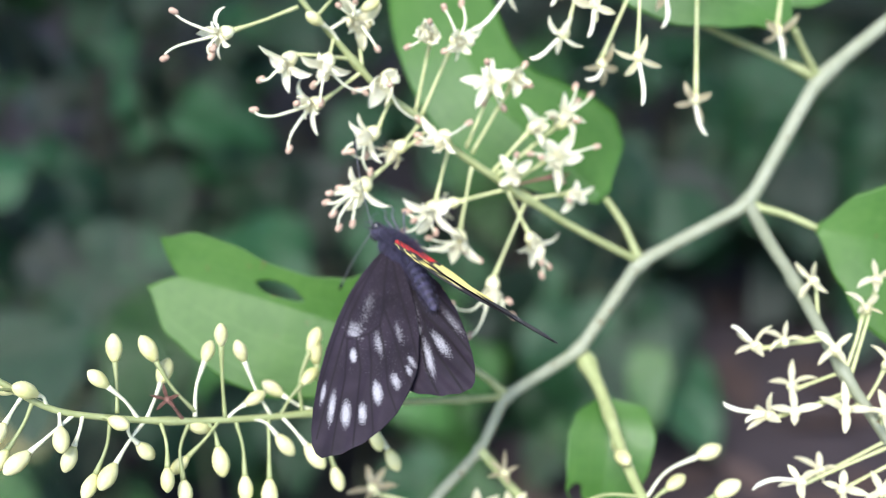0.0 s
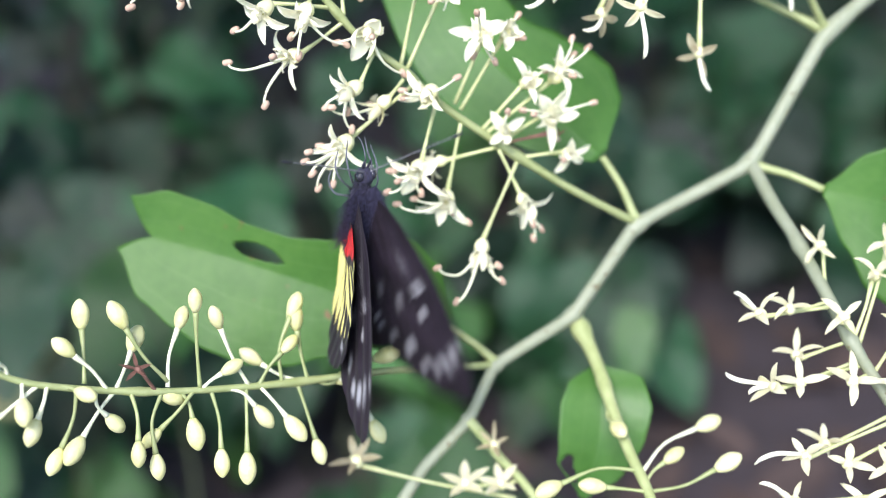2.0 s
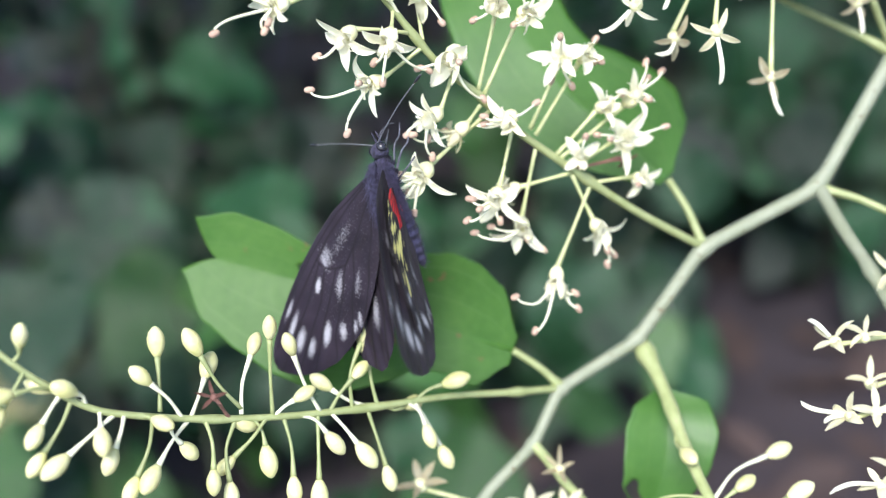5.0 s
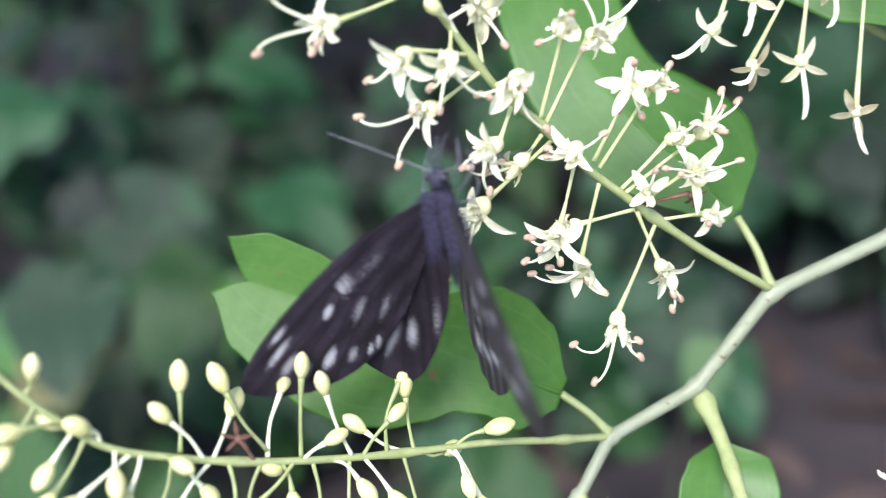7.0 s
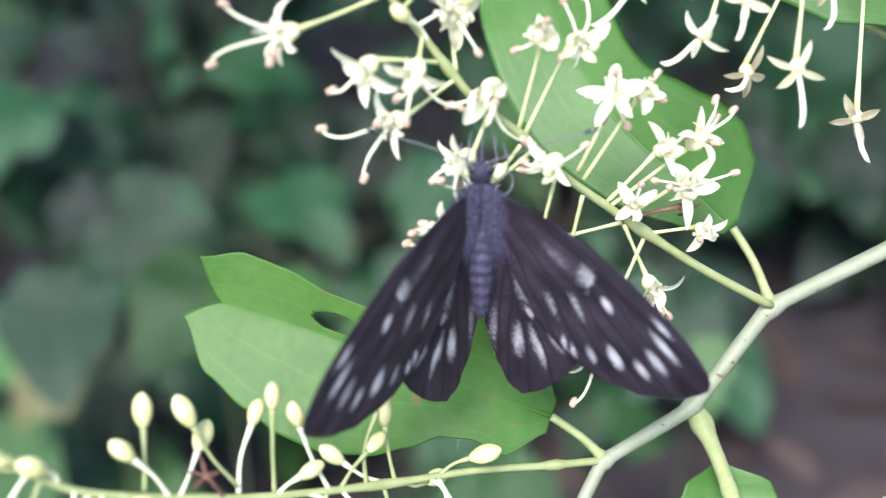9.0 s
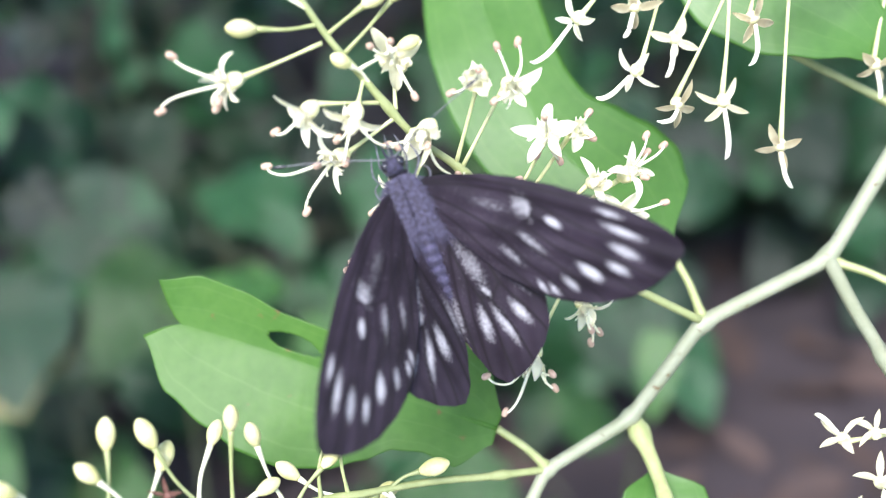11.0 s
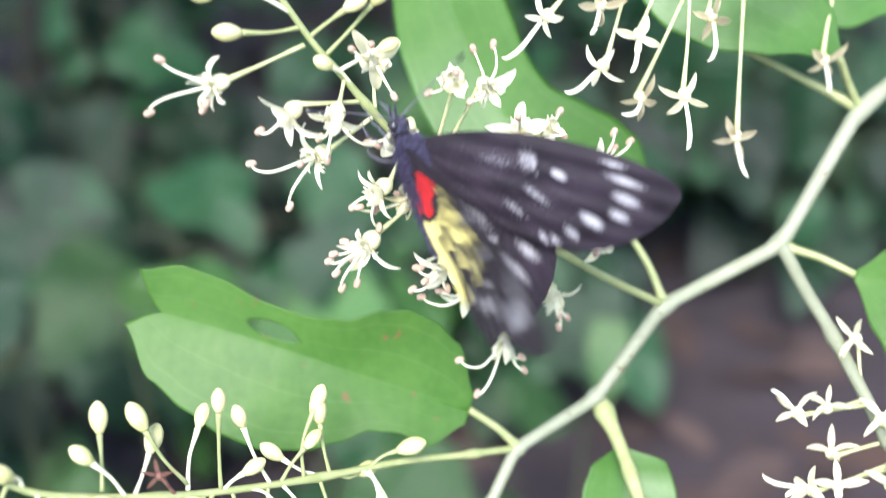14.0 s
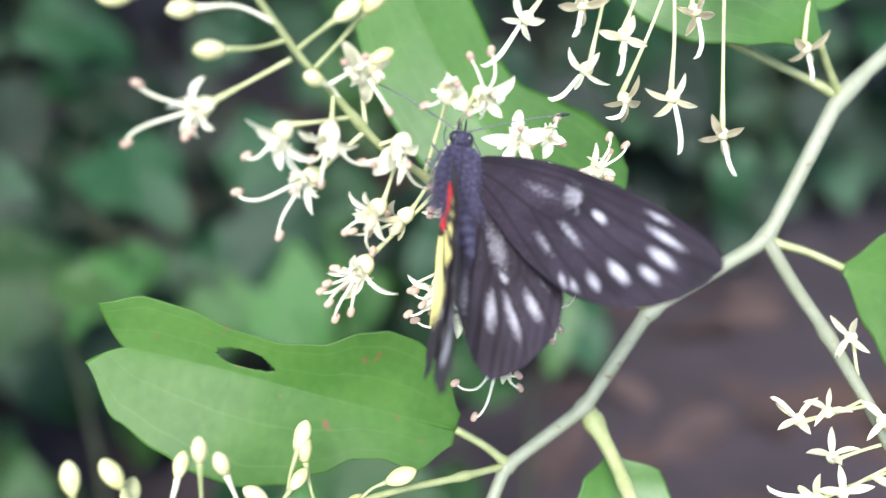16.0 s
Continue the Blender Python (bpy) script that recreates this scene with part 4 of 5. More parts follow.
flower(droop_spray, S(38.3, 48.3, 6.0), S(37.8, 42.1, 6.0), (), 83, 1.00, extra=0, petals=4, facing=TURN @ Vector((0.35, -0.8, 0.55)), mat=M_PETAL_TAN, droop=0.7, tails=(S(37.3, 36.2, 6.5), ), rise=0.15, slim=0.85)
flower(droop_spray, S(24.3, 47.6, 10.0), S(22.7, 42.4, 10.0), (), 84, 1.00, extra=0, petals=4, facing=TURN @ Vector((-0.1, -0.8, 0.55)), mat=M_PETAL_TAN, droop=0.7, tails=(S(21.4, 38.6, 10.5), ), rise=0.15, slim=0.85)
side_spray = empty("flower_raceme", S(53.5, 12.8, -12.9), "spray of starry cream flowers on a side stem", "flower cluster", "racemes")
stem_piece("rachis", [S(53.5, 12.8, -12.9), S(55.4, 6.4, -7.6), S(57.4, 1.0, -3.0), S(59.6, -6.5, 3.2), S(62.3, -13.6, 6.9), S(67.3, -21.6, 6.9), S(71.1, -28.1, 6.9), S(75.4, -37.3, 6.9)], [0.0010, 0.0009, 0.0008, 0.0007], ((0.3, 0.0003, 0.02), (0.55, 0.0003, 0.02)), M_STEM, side_spray)
flower(side_spray, S(59.6, -5.8, 2.8), S(59.5, 0.3, 0.6), (), 85, 0.95, extra=0, petals=4, facing=TURN @ Vector((-0.8, 0.1, 0.5)), mat=M_PETAL_GREEN, droop=1, slim=0.8)
flower(side_spray, S(59.7, -7.4, 4.0), S(53.8, -8.2, 6.4), (), 86, 0.90, extra=0, petals=4, facing=TURN @ Vector((-0.2, 0.8, 0.5)), mat=M_PETAL_GREEN, droop=1, slim=0.8)
flower(side_spray, S(60.0, -8.1, 4.5), S(49.6, -8.9, 7.3), (), 87, 0.95, extra=0, petals=4, facing=TURN @ Vector((-0.6, 0.5, 0.4)), mat=M_PETAL_GREEN, droop=1, tails=(S(46.6, -6.3, 5.9), ), slim=0.8)
flower(side_spray, S(62.3, -11.9, 6.9), S(60.3, -9.4, 8.1), (), 88, 1.05, extra=0, petals=4, facing=TURN @ Vector((-0.2, 0.6, 0.9)), mat=M_PETAL_GREEN, droop=1, slim=0.8)
flower(side_spray, S(62.3, -12.3, 6.9), S(55.4, -14.6, 3.9), (), 89, 0.95, extra=0, petals=4, facing=TURN @ Vector((-0.3, 0.6, 0.3)), mat=M_PETAL_GREEN, droop=1, slim=0.8)
flower(side_spray, S(63.0, -15.0, 6.9), S(54.3, -17.8, 9.4), (), 90, 0.95, extra=0, petals=4, facing=TURN @ Vector((-0.2, 0.4, 0.9)), mat=M_PETAL_GREEN, droop=1, slim=0.8)
flower(side_spray, S(63.4, -15.7, 6.9), S(50.9, -18.4, 9.4), (), 91, 0.95, extra=0, petals=4, facing=TURN @ Vector((-0.8, 0.3, 0.3)), mat=M_PETAL_GREEN, droop=1, tails=(S(44.7, -16.6, 9.4), S(47.7, -19.4, 9.4), ), slim=0.8)
flower(side_spray, S(64.5, -16.6, 6.9), S(61.1, -17.6, 9.4), (), 92, 1.00, extra=0, petals=4, facing=TURN @ Vector((-0.1, 0.3, 1)), mat=M_PETAL_GREEN, droop=1, slim=0.8)
flower(side_spray, S(61.9, -12.7, 6.9), S(65.3, -3.7, 5.8), (), 93, 0.95, extra=0, petals=4, facing=TURN @ Vector((0.2, 0.7, 0.6)), mat=M_PETAL_GREEN, droop=1, slim=0.8)
flower(side_spray, S(62.7, -13.1, 6.9), S(67.4, 0.3, 4.4), (), 94, 0.95, extra=0, petals=4, facing=TURN @ Vector((-0.3, 0.6, 0.6)), mat=M_PETAL_GREEN, droop=1, slim=0.8)
flower(side_spray, S(64.5, -17.0, 6.9), S(67.0, -11.4, 9.4), (), 95, 0.95, extra=0, petals=4, facing=TURN @ Vector((0.2, 0.6, 0.7)), mat=M_PETAL_GREEN, droop=1, slim=0.8)
flower(side_spray, S(67.8, -22.8, 6.9), S(54.9, -27.3, 9.4), (), 96, 0.95, extra=0, petals=4, facing=TURN @ Vector((-0.5, 0.5, 0.6)), mat=M_PETAL_GREEN, droop=1, tails=(S(48.4, -28.5, 9.4), ), slim=0.8)
flower(side_spray, S(68.9, -24.7, 6.9), S(60.4, -28.3, 9.4), (), 97, 0.95, extra=0, petals=4, facing=TURN @ Vector((-0.2, 0.4, 0.9)), mat=M_PETAL_GREEN, droop=1, slim=0.8)
flower(side_spray, S(67.4, -22.0, 6.9), S(59.1, -26.5, 3.9), (), 98, 0.95, extra=0, petals=4, facing=TURN @ Vector((-0.2, 0.8, 0.4)), mat=M_PETAL_GREEN, droop=1, slim=0.8)
flower(side_spray, S(70.4, -27.4, 6.9), S(65.7, -28.6, 9.4), (), 99, 0.95, extra=0, petals=4, facing=TURN @ Vector((-0.2, 0.5, 0.9)), mat=M_PETAL_GREEN, droop=1, slim=0.8)
flower(side_spray, S(69.6, -25.8, 6.9), S(72.0, -15.6, 9.4), (), 100, 0.95, extra=0, petals=4, facing=TURN @ Vector((0.3, 0.6, 0.6)), mat=M_PETAL_GREEN, droop=1, slim=0.8)
flower(side_spray, S(71.1, -28.9, 6.9), S(62.6, -33.1, 9.4), (), 101, 0.95, extra=0, petals=4, facing=TURN @ Vector((-0.3, 0.4, 0.8)), mat=M_PETAL_GREEN, droop=1, slim=0.8)
flower(side_spray, S(66.7, -21.2, 6.9), S(66.3, -17.9, 9.4), (), 102, 0.95, extra=0, petals=4, facing=TURN @ Vector((0, 0.5, 0.9)), mat=M_PETAL_GREEN, droop=1, slim=0.8)
flower(side_spray, S(72.5, -31.2, 6.9), S(53.5, -33.2, 9.4), (), 103, 0.95, extra=0, petals=4, facing=TURN @ Vector((-0.6, 0.4, 0.5)), mat=M_PETAL_GREEN, droop=1, tails=(S(49.0, -31.0, 9.4), ), slim=0.8)
low_spray = empty("bud_raceme", S(26.9, -10.0, -13.2), "thin green stem with sparse pale yellow buds", "bud cluster", "racemes")
stem_piece("rachis", [S(27.0, -10.2, -14.9), S(28.4, -13.2, -12.2), S(30.0, -17.4, -8.5), S(31.7, -23.6, -2.9), S(33.3, -28.4, 1.4), S(35.1, -32.6, 5.2), S(36.6, -37.8, 9.9)], [0.0012, 0.0010, 0.0008, 0.0007], ((0.12, 0.0005, 0.06), (0.4, 0.0002, 0.02)), M_TWIG, low_spray)
bud(low_spray, S(31.0, -22.5, -3.9), S(31.3, -25.6, 0.9), 104, 1.1)
bud(low_spray, S(34.6, -30.8, 3.6), S(44.0, -24.2, -0.4), 105, 1.1)
bud(low_spray, S(35.0, -31.9, 4.5), S(38.9, -28.1, 3.2), 106, 1.1)
bud(low_spray, S(35.4, -32.9, 5.5), S(46.0, -29.5, 4.4), 107, 1.1)
bud(low_spray, S(34.5, -30.5, 3.3), S(21.9, -32.0, 6.7), 108, 1.1)
bud(low_spray, S(35.9, -35.2, 7.6), S(27.5, -35.6, 9.9), 109, 1.1)
bud(low_spray, S(36.2, -35.9, 8.1), S(43.8, -34.2, 8.6), 110, 1.1)
bud(low_spray, S(36.3, -37.5, 9.6), S(37.7, -38.7, 12.7), 111, 1.1)
bud(low_spray, S(35.0, -32.9, 5.5), S(27.8, -32.0, 6.6), 112, 1.1)
spent_spray = empty("flower_raceme", S(11.1, -25.5, -9.5), "spent side stem with pale withered star flowers", "flower cluster", "racemes")
stem_piece("rachis", [S(11.1, -25.4, -9.0), S(13.7, -28.3, -9.0), S(15.8, -31.0, -9.0), S(19.3, -34.7, -9.0), S(24.0, -41.0, -9.0)], [0.0008, 0.0007, 0.0006], ((0.3, 0.0003, 0.03),), M_TWIG, spent_spray)
flower(spent_spray, S(15.0, -30.2, -9.0), S(14.8, -28.8, -8.0), (), 113, 0.90, extra=0, facing=TURN @ Vector((-0.1, 0.7, 0.7)), mat=M_PETAL_TAN, slim=0.6, droop=0.3)
flower(spent_spray, S(15.4, -34.7, -9.0), S(10.6, -34.6, -8.0), (), 114, 1.10, extra=0, facing=TURN @ Vector((-0.1, 0.7, 0.7)), mat=M_PETAL_GREEN, droop=0.3)
flower(spent_spray, S(18.0, -36.8, -9.0), S(-5.4, -31.3, -8.0), (), 115, 1.25, extra=0, facing=TURN @ Vector((-0.1, 0.7, 0.7)), mat=M_PETAL_TAN, slim=0.7, droop=0.3)
flower(spent_spray, S(18.0, -34.3, -9.0), S(15.8, -34.5, -8.0), (), 117, 1.00, extra=0, facing=TURN @ Vector((-0.1, 0.7, 0.7)), mat=M_PETAL_GREEN, droop=0.3)


# ---- the butterfly, in its own space: x to its right, y towards its head, z up from its back ----
butterfly = empty("butterfly", S(0, 10, 11), "black butterfly, white-streaked, red and yellow beneath, feeding on flowers", "butterfly")


FLY = 0.00095


def own(name, bm, mat, parent=butterfly, label="", at=(0, 0, 0)):
    """A part given in the butterfly's own millimetres."""
    bmesh.ops.scale(bm, verts=bm.verts, vec=(FLY, FLY, FLY))
    me = bpy.data.meshes.new(name)
    bm.to_mesh(me)
    bm.free()
    for p in me.polygons:
        p.use_smooth = True
    me.materials.append(mat)
    ob = new(name, me)
    ob.parent = parent
    ob.location = Vector(at) * FLY
    if label:
        tagged(ob, label)
    return ob


def furry(bm, rng, amount):
    """Short hairs all over a body part."""
    faces = list(bm.faces)
    for f in faces:
        for _ in range(amount):
            c = f.calc_center_median() + Vector((rng.uniform(-0.2, 0.2), rng.uniform(-0.3, 0.3), rng.uniform(-0.2, 0.2)))
            n = (f.normal + Vector((rng.uniform(-0.4, 0.4), -0.9, rng.uniform(-0.3, 0.3)))).normalized()
            side = n.orthogonal().normalized() * 0.035
            ln = rng.uniform(0.3, 0.95)
            bm.faces.new((bm.verts.new(c - side), bm.verts.new(c + side), bm.verts.new(c + n * ln)))


ABDOMEN_AT = (0, -1.0, -0.1)


def build_body():
    rng = random.Random(2)
    bm = lathe(bmesh.new(), (0, 4.2, 0), (0, -1, 0.0), [(0, 0.55), (0.5, 0.9), (1.6, 1.25), (3.0, 1.4), (4.6, 1.3), (5.8, 1.05), (6.3, 0.7)], 16)
    bm.normal_update()
    furry(bm, rng, 22)
    own("thorax", bm, M_BODY, label="blue-black furry thorax")
    prof = [(0, 0.9)]
    for k in range(8):
        r = 1.3 - 0.010 * (k - 2) ** 2 - (0.12 * max(0, k - 4))
        prof += [(0.25 + k * 1.35, r * 0.92), (0.8 + k * 1.35, r), (1.35 + k * 1.35, r * 0.93)]
    prof += [(11.4, 0.45), (11.8, 0.1)]
    bm = lathe(bmesh.new(), (0, 0, 0), (0, -1, -0.13), prof, 16)
    bm.normal_update()
    furry(bm, rng, 5)
    abdomen = own("abdomen", bm, M_ABDOMEN, label="banded grey abdomen", at=ABDOMEN_AT)
    bm = lathe(bmesh.new(), (0, 6.2, 0.1), (0, -1, 0), [(0, 0.4), (0.35, 0.95), (1.0, 1.25), (1.7, 1.2), (2.2, 0.8)], 14)
    bm.normal_update()
    furry(bm, rng, 2)
    head = own("head", bm, M_BODY)
    for s in (-1, 1):
        own("eye", lathe(bmesh.new(), (s * 0.7, 5.3, 0.3), (s, 0.2, 0.3), [(0, 0.6), (0.3, 0.78), (0.6, 0.62), (0.85, 0.15)], 12), M_EYE, head)
        line = smooth_line([(s * 0.4, 6.0, 0.5), (s * 4.2, 7.6, 0.9), (s * 8.2, 9.1, 1.2), (s * 12.4, 10.4, 1.3)], 10)
        antenna = own("antenna", tube(bmesh.new(), line, [0.11, 0.085, 0.085, 0.09], 6), M_ANTENNA, head)
        own("club", tube(bmesh.new(), smooth_line([line[-3], line[-1], line[-1] * 2 - line[-3]], 4), [0.1, 0.24, 0.22, 0.1], 8), M_EYE, antenna)
        own("palp", tube(bmesh.new(), smooth_line([(s * 0.35, 6.1, -0.2), (s * 0.45, 7.0, 0.0), (s * 0.4, 7.9, 0.3)], 4), [0.2, 0.16, 0.06], 6), M_BODY, head)
    own("proboscis", tube(bmesh.new(), smooth_line([(0, 6.2, -0.2), (0.1, 7.6, -0.9), (0.2, 8.6, -2.4), (0.1, 8.8, -3.6)], 6), [0.10, 0.08, 0.06], 6), M_LEG, head)
    for s in (-1, 1):
        for y, ty, tx in ((3.2, 7.4, 1.6), (2.0, 6.0, 3.0), (0.8, 2.6, 3.6)):
            line = smooth_line([(s * 0.8, y, -1.2), (s * (tx * 0.7 + 0.6), (y + ty) / 2, -1.3), (s * tx, (y + ty) / 2 + 1.2, -2.6), (s * tx * 0.8, ty + 1.0, -3.6)], 6)
            own("leg", tube(bmesh.new(), line, [0.17, 0.13, 0.12, 0.07], 6), M_LEG)

    # long hairs that lie back over the wing roots
    bm = bmesh.new()
    for _ in range(2400):
        side = rng.choice((-1, 1))
        root = Vector((side * rng.uniform(0.1, 1.5), rng.uniform(-1.6, 3.8), 1.1 + rng.uniform(-0.2, 0.4)))
        tip = root + Vector((side * rng.uniform(0.1, 3.4), -rng.uniform(1.4, 6.0), rng.uniform(-0.3, 0.9)))
        across = (tip - root).cross(Vector((0, 0, 1))).normalized() * 0.032
        mid = root.lerp(tip, 0.5) + Vector((0, 0, 0.2))
        a, b, c, d, e = (bm.verts.new(p) for p in (root - across, root + across, mid + across * 0.7, mid - across * 0.7, tip))
        bm.faces.new((a, b, c, d))
        bm.faces.new((d, c, e))
    own("fur", bm, M_FUR, label="long bluish hairs")
    return abdomen


abdomen = build_body()


def along(table, x):
    """Straight lines between the pairs of a table."""
    for (a, fa), (b, fb) in zip(table, table[1:]):
        if x <= b:
            return fa + (fb - fa) * (x - a) / (b - a)
    return table[-1][1]


FORE_LEAD = ((0, 0.3), (2, 1.4), (5, 2.3), (9, 3.0), (13, 3.3), (18, 3.1), (23, 2.5), (27, 1.7), (30, 0.8), (32, -0.1), (33, -1.0), (33.4, -2.0))
FORE_TRAIL = ((0, -0.3), (2, -2.6), (5, -4.9), (9, -7.3), (13, -9.2), (17, -10.4), (19, -10.7), (22, -10.6), (25, -10.0), (28, -8.6), (30.5, -6.6), (32.3, -4.4), (33.4, -2.0))
HIND_LEAD = ((0, 0.5), (1, 3.6), (3, 6.6), (6, 9.2), (10, 11.4), (14, 12.2), (17, 11.9), (19.5, 10.6), (22, 8.4), (23.4, 6.4), (24, 4.8))
HIND_TRAIL = ((0, -0.4), (3, -1.2), (8, -1.5), (13, -0.8), (17, 0.4), (20, 1.6), (22, 2.6), (23.4, 3.7), (24, 4.8))


def streak(x, y, cx, cy, length, width, slant):
    """How far inside a soft oval streak a point lies, 0 to 1."""
    c, s = math.cos(radians(slant)), math.sin(radians(slant))
    a, b = ((x - cx) * c + (y - cy) * s) / length, (-(x - cx) * s + (y - cy) * c) / width
    return max(0.0, min(1.0, 1.3 * (1 - (a * a + b * b) ** 0.5)))


FORE_VEINS = (
    ((0.5, 0.6), (8, 2.2), (16, 2.4), (25, 1.7)),
    ((0, 0.3), (6, 1.2), (12, 1.5), (15.5, 1.2), (21, 0.6), (31, -0.4)),
    ((15.8, 0.6), (22, -1.3), (27, -2.1), (33, -3.2)),
    ((15.6, -0.8), (20, -2.9), (26, -4.4), (32, -5.9)),
    ((14.5, -2.2), (19, -4.2), (23, -5.4), (29.5, -8.0)),
    ((13, -3.4), (18, -5.9), (22, -7.6), (25.3, -9.9)),
    ((10, -2.9), (14, -5.7), (19.5, -9.2), (21, -10.6)),
    ((0, -0.5), (6, -3.6), (12, -7.4), (17.6, -10.5)),
    ((0, -0.2), (6, -1.6), (10, -2.9), (13, -3.4), (14.5, -2.2), (15.6, -0.8), (15.8, 0.6), (15.5, 1.2)),
)
HIND_VEINS = (
    ((0.8, -0.5), (1.8, -5), (3, -10), (4.2, -12.5), (5.6, -13), (7, -11), (6.2, -8), (4, -4), (1, -0.5)),
    ((0.5, -0.5), (0, -8), (-0.5, -20)),
    ((1.8, -5), (1.4, -12), (1.8, -23.5)),
    ((3, -10), (2.6, -15), (3.2, -24)),
    ((4.2, -12.5), (5.2, -17), (5.8, -23.6)),
    ((5.6, -13), (7.7, -17.5), (8.8, -22.4)),
    ((7, -11), (10.2, -15.6), (11.6, -18.6)),
    ((6.2, -8), (10, -12), (12.4, -15)),
    ((1.5, -0.5), (7, -5.5), (11.6, -10)),
)


UNDER_VEINS = (
    ((0.3, -0.5), (0.2, -8), (-0.1, -20)),
    ((1.0, -0.5), (2.1, -8), (2.3, -14), (2.0, -23.5)),
    ((1.2, -0.5), (3.4, -8), (4.2, -14), (4.2, -24)),
    ((1.4, -0.5), (4.7, -8), (6.2, -14), (6.6, -23)),
    ((1.6, -0.5), (6.0, -7.5), (8.2, -13), (9.2, -21.5)),
    ((1.8, -0.5), (7.0, -6.5), (10.4, -12.5), (11.6, -18)),
    ((1.8, -0.3), (8.0, -5.5), (11.8, -10)),
)


def from_veins(x, y, veins):
    """How far a point lies from the nearest vein."""
    best = 99.0
    for line in veins:
        for (ax, ay), (bx, by) in zip(line, line[1:]):
            dx, dy = bx - ax, by - ay
            k = max(0.0, min(1.0, ((x - ax) * dx + (y - ay) * dy) / (dx * dx + dy * dy)))
            best = min(best, math.hypot(x - ax - k * dx, y - ay - k * dy))
    return best


# streaks: strength, middle, half length, half width, slant
FORE_STREAKS = (
    (0.55, 14.2, 0.1, 2.4, 1.9, -60), (0.75, 15.0, -0.2, 2.2, 0.9, -68), (1.3, 18.3, -1.25, 1.5, 0.8, -24),
    (0.62, 15.9, -4.3, 2.9, 1.15, -30), (0.45, 13.6, -6.4, 2.8, 0.85, -33), (0.3, 10.5, -0.6, 4.2, 1.3, -5),
    (0.85, 24.6, 1.0, 2.3, 0.62, -10), (1.0, 26.3, -0.9, 3.4, 0.8, -13), (1.1, 26.8, -3.15, 2.6, 1.05, -17), (1.05, 26.3, -5.35, 2.0, 1.0, -21),
    (1.15, 23.0, -6.35, 2.4, 1.15, -27), (0.85, 20.8, -8.3, 1.8, 0.95, -34), (0.75, 18.9, -9.5, 1.3, 0.8, -40), (0.8, 17.5, -9.5, 1.6, 0.65, -48),
)
HIND_STREAKS = (
    (0.55, 4.0, -8.3, 4.4, 1.7, -68), (0.9, 5.2, -12.0, 1.5, 0.8, -60), (0.5, 0.8, -14.4, 4.2, 1.2, -88), (0.85, 4.0, -15.9, 3.2, 1.2, -86),
    (0.95, 6.6, -16.4, 4.2, 1.15, -68), (1.0, 8.7, -15.0, 2.7, 1.15, -62), (0.35, 9.6, -11.8, 2.4, 1.0, -50),
)


@functools.lru_cache(None)
def fore_marks(x, y, under):
    pale = max(strong * streak(x, y, cx, cy, length, 0.85 * width, slant) for strong, cx, cy, length, width, slant in FORE_STREAKS)
    off = from_veins(x, y, FORE_VEINS)
    pale = max(pale * (1.15 if under else 1.0), 0.045 if x < 21 and y < 1.0 else 0.0) * min(1.0, max(0.25, off / 0.4))
    return pale, 0.0, 0.0, max(0.0, 1 - off / 0.26) * 0.9


@functools.lru_cache(None)
def hind_marks(x, y, under):
    """x outwards, y forwards, as on the spread wing."""
    off = from_veins(x, y, UNDER_VEINS if under else HIND_VEINS)
    vein = max(0.0, 1 - off / 0.3)
    r = math.hypot(x, y)
    if not under:
        pale = max(0.9 * strong * streak(x, y, cx, cy, length, 0.85 * width, slant) for strong, cx, cy, length, width, slant in HIND_STREAKS)
        return max(pale, 0.04 if r < 17 else 0.0) * min(1.0, max(0.2, off / 0.45)), 0.0, 0.0, vein
    fan = math.atan2(x - 0.5, -y + 1.0)
    red = 1.0 if 2.4 < r < 6.2 + 0.4 * math.sin(fan * 9) and -0.9 < fan < 1.25 else 0.0
    red *= max(0.0, min(1.0, (off - 0.05) / 0.1))
    # yellow cells between the veins, pointed towards the margin, narrower and shorter towards the leading edge
    reach = 19.5 - 4.0 * max(0.0, fan)
    taper = max(0.0, min(1.0, (reach - r) / 5.0)) * max(0.0, min(1.0, (r - 6.9) / 0.5))
    gap = 0.08 + max(0.0, fan) * 0.35 + (1 - taper) * 0.8
    yellow = max(0.0, min(1.0, (off - gap) / 0.15)) if taper > 0 else 0.0
    pale = 0.9 * streak(x, y, 9.4, -16.2, 1.5, 0.9, -60)
    return pale if yellow < 0.1 else 0.0, yellow, red, vein * 0.8


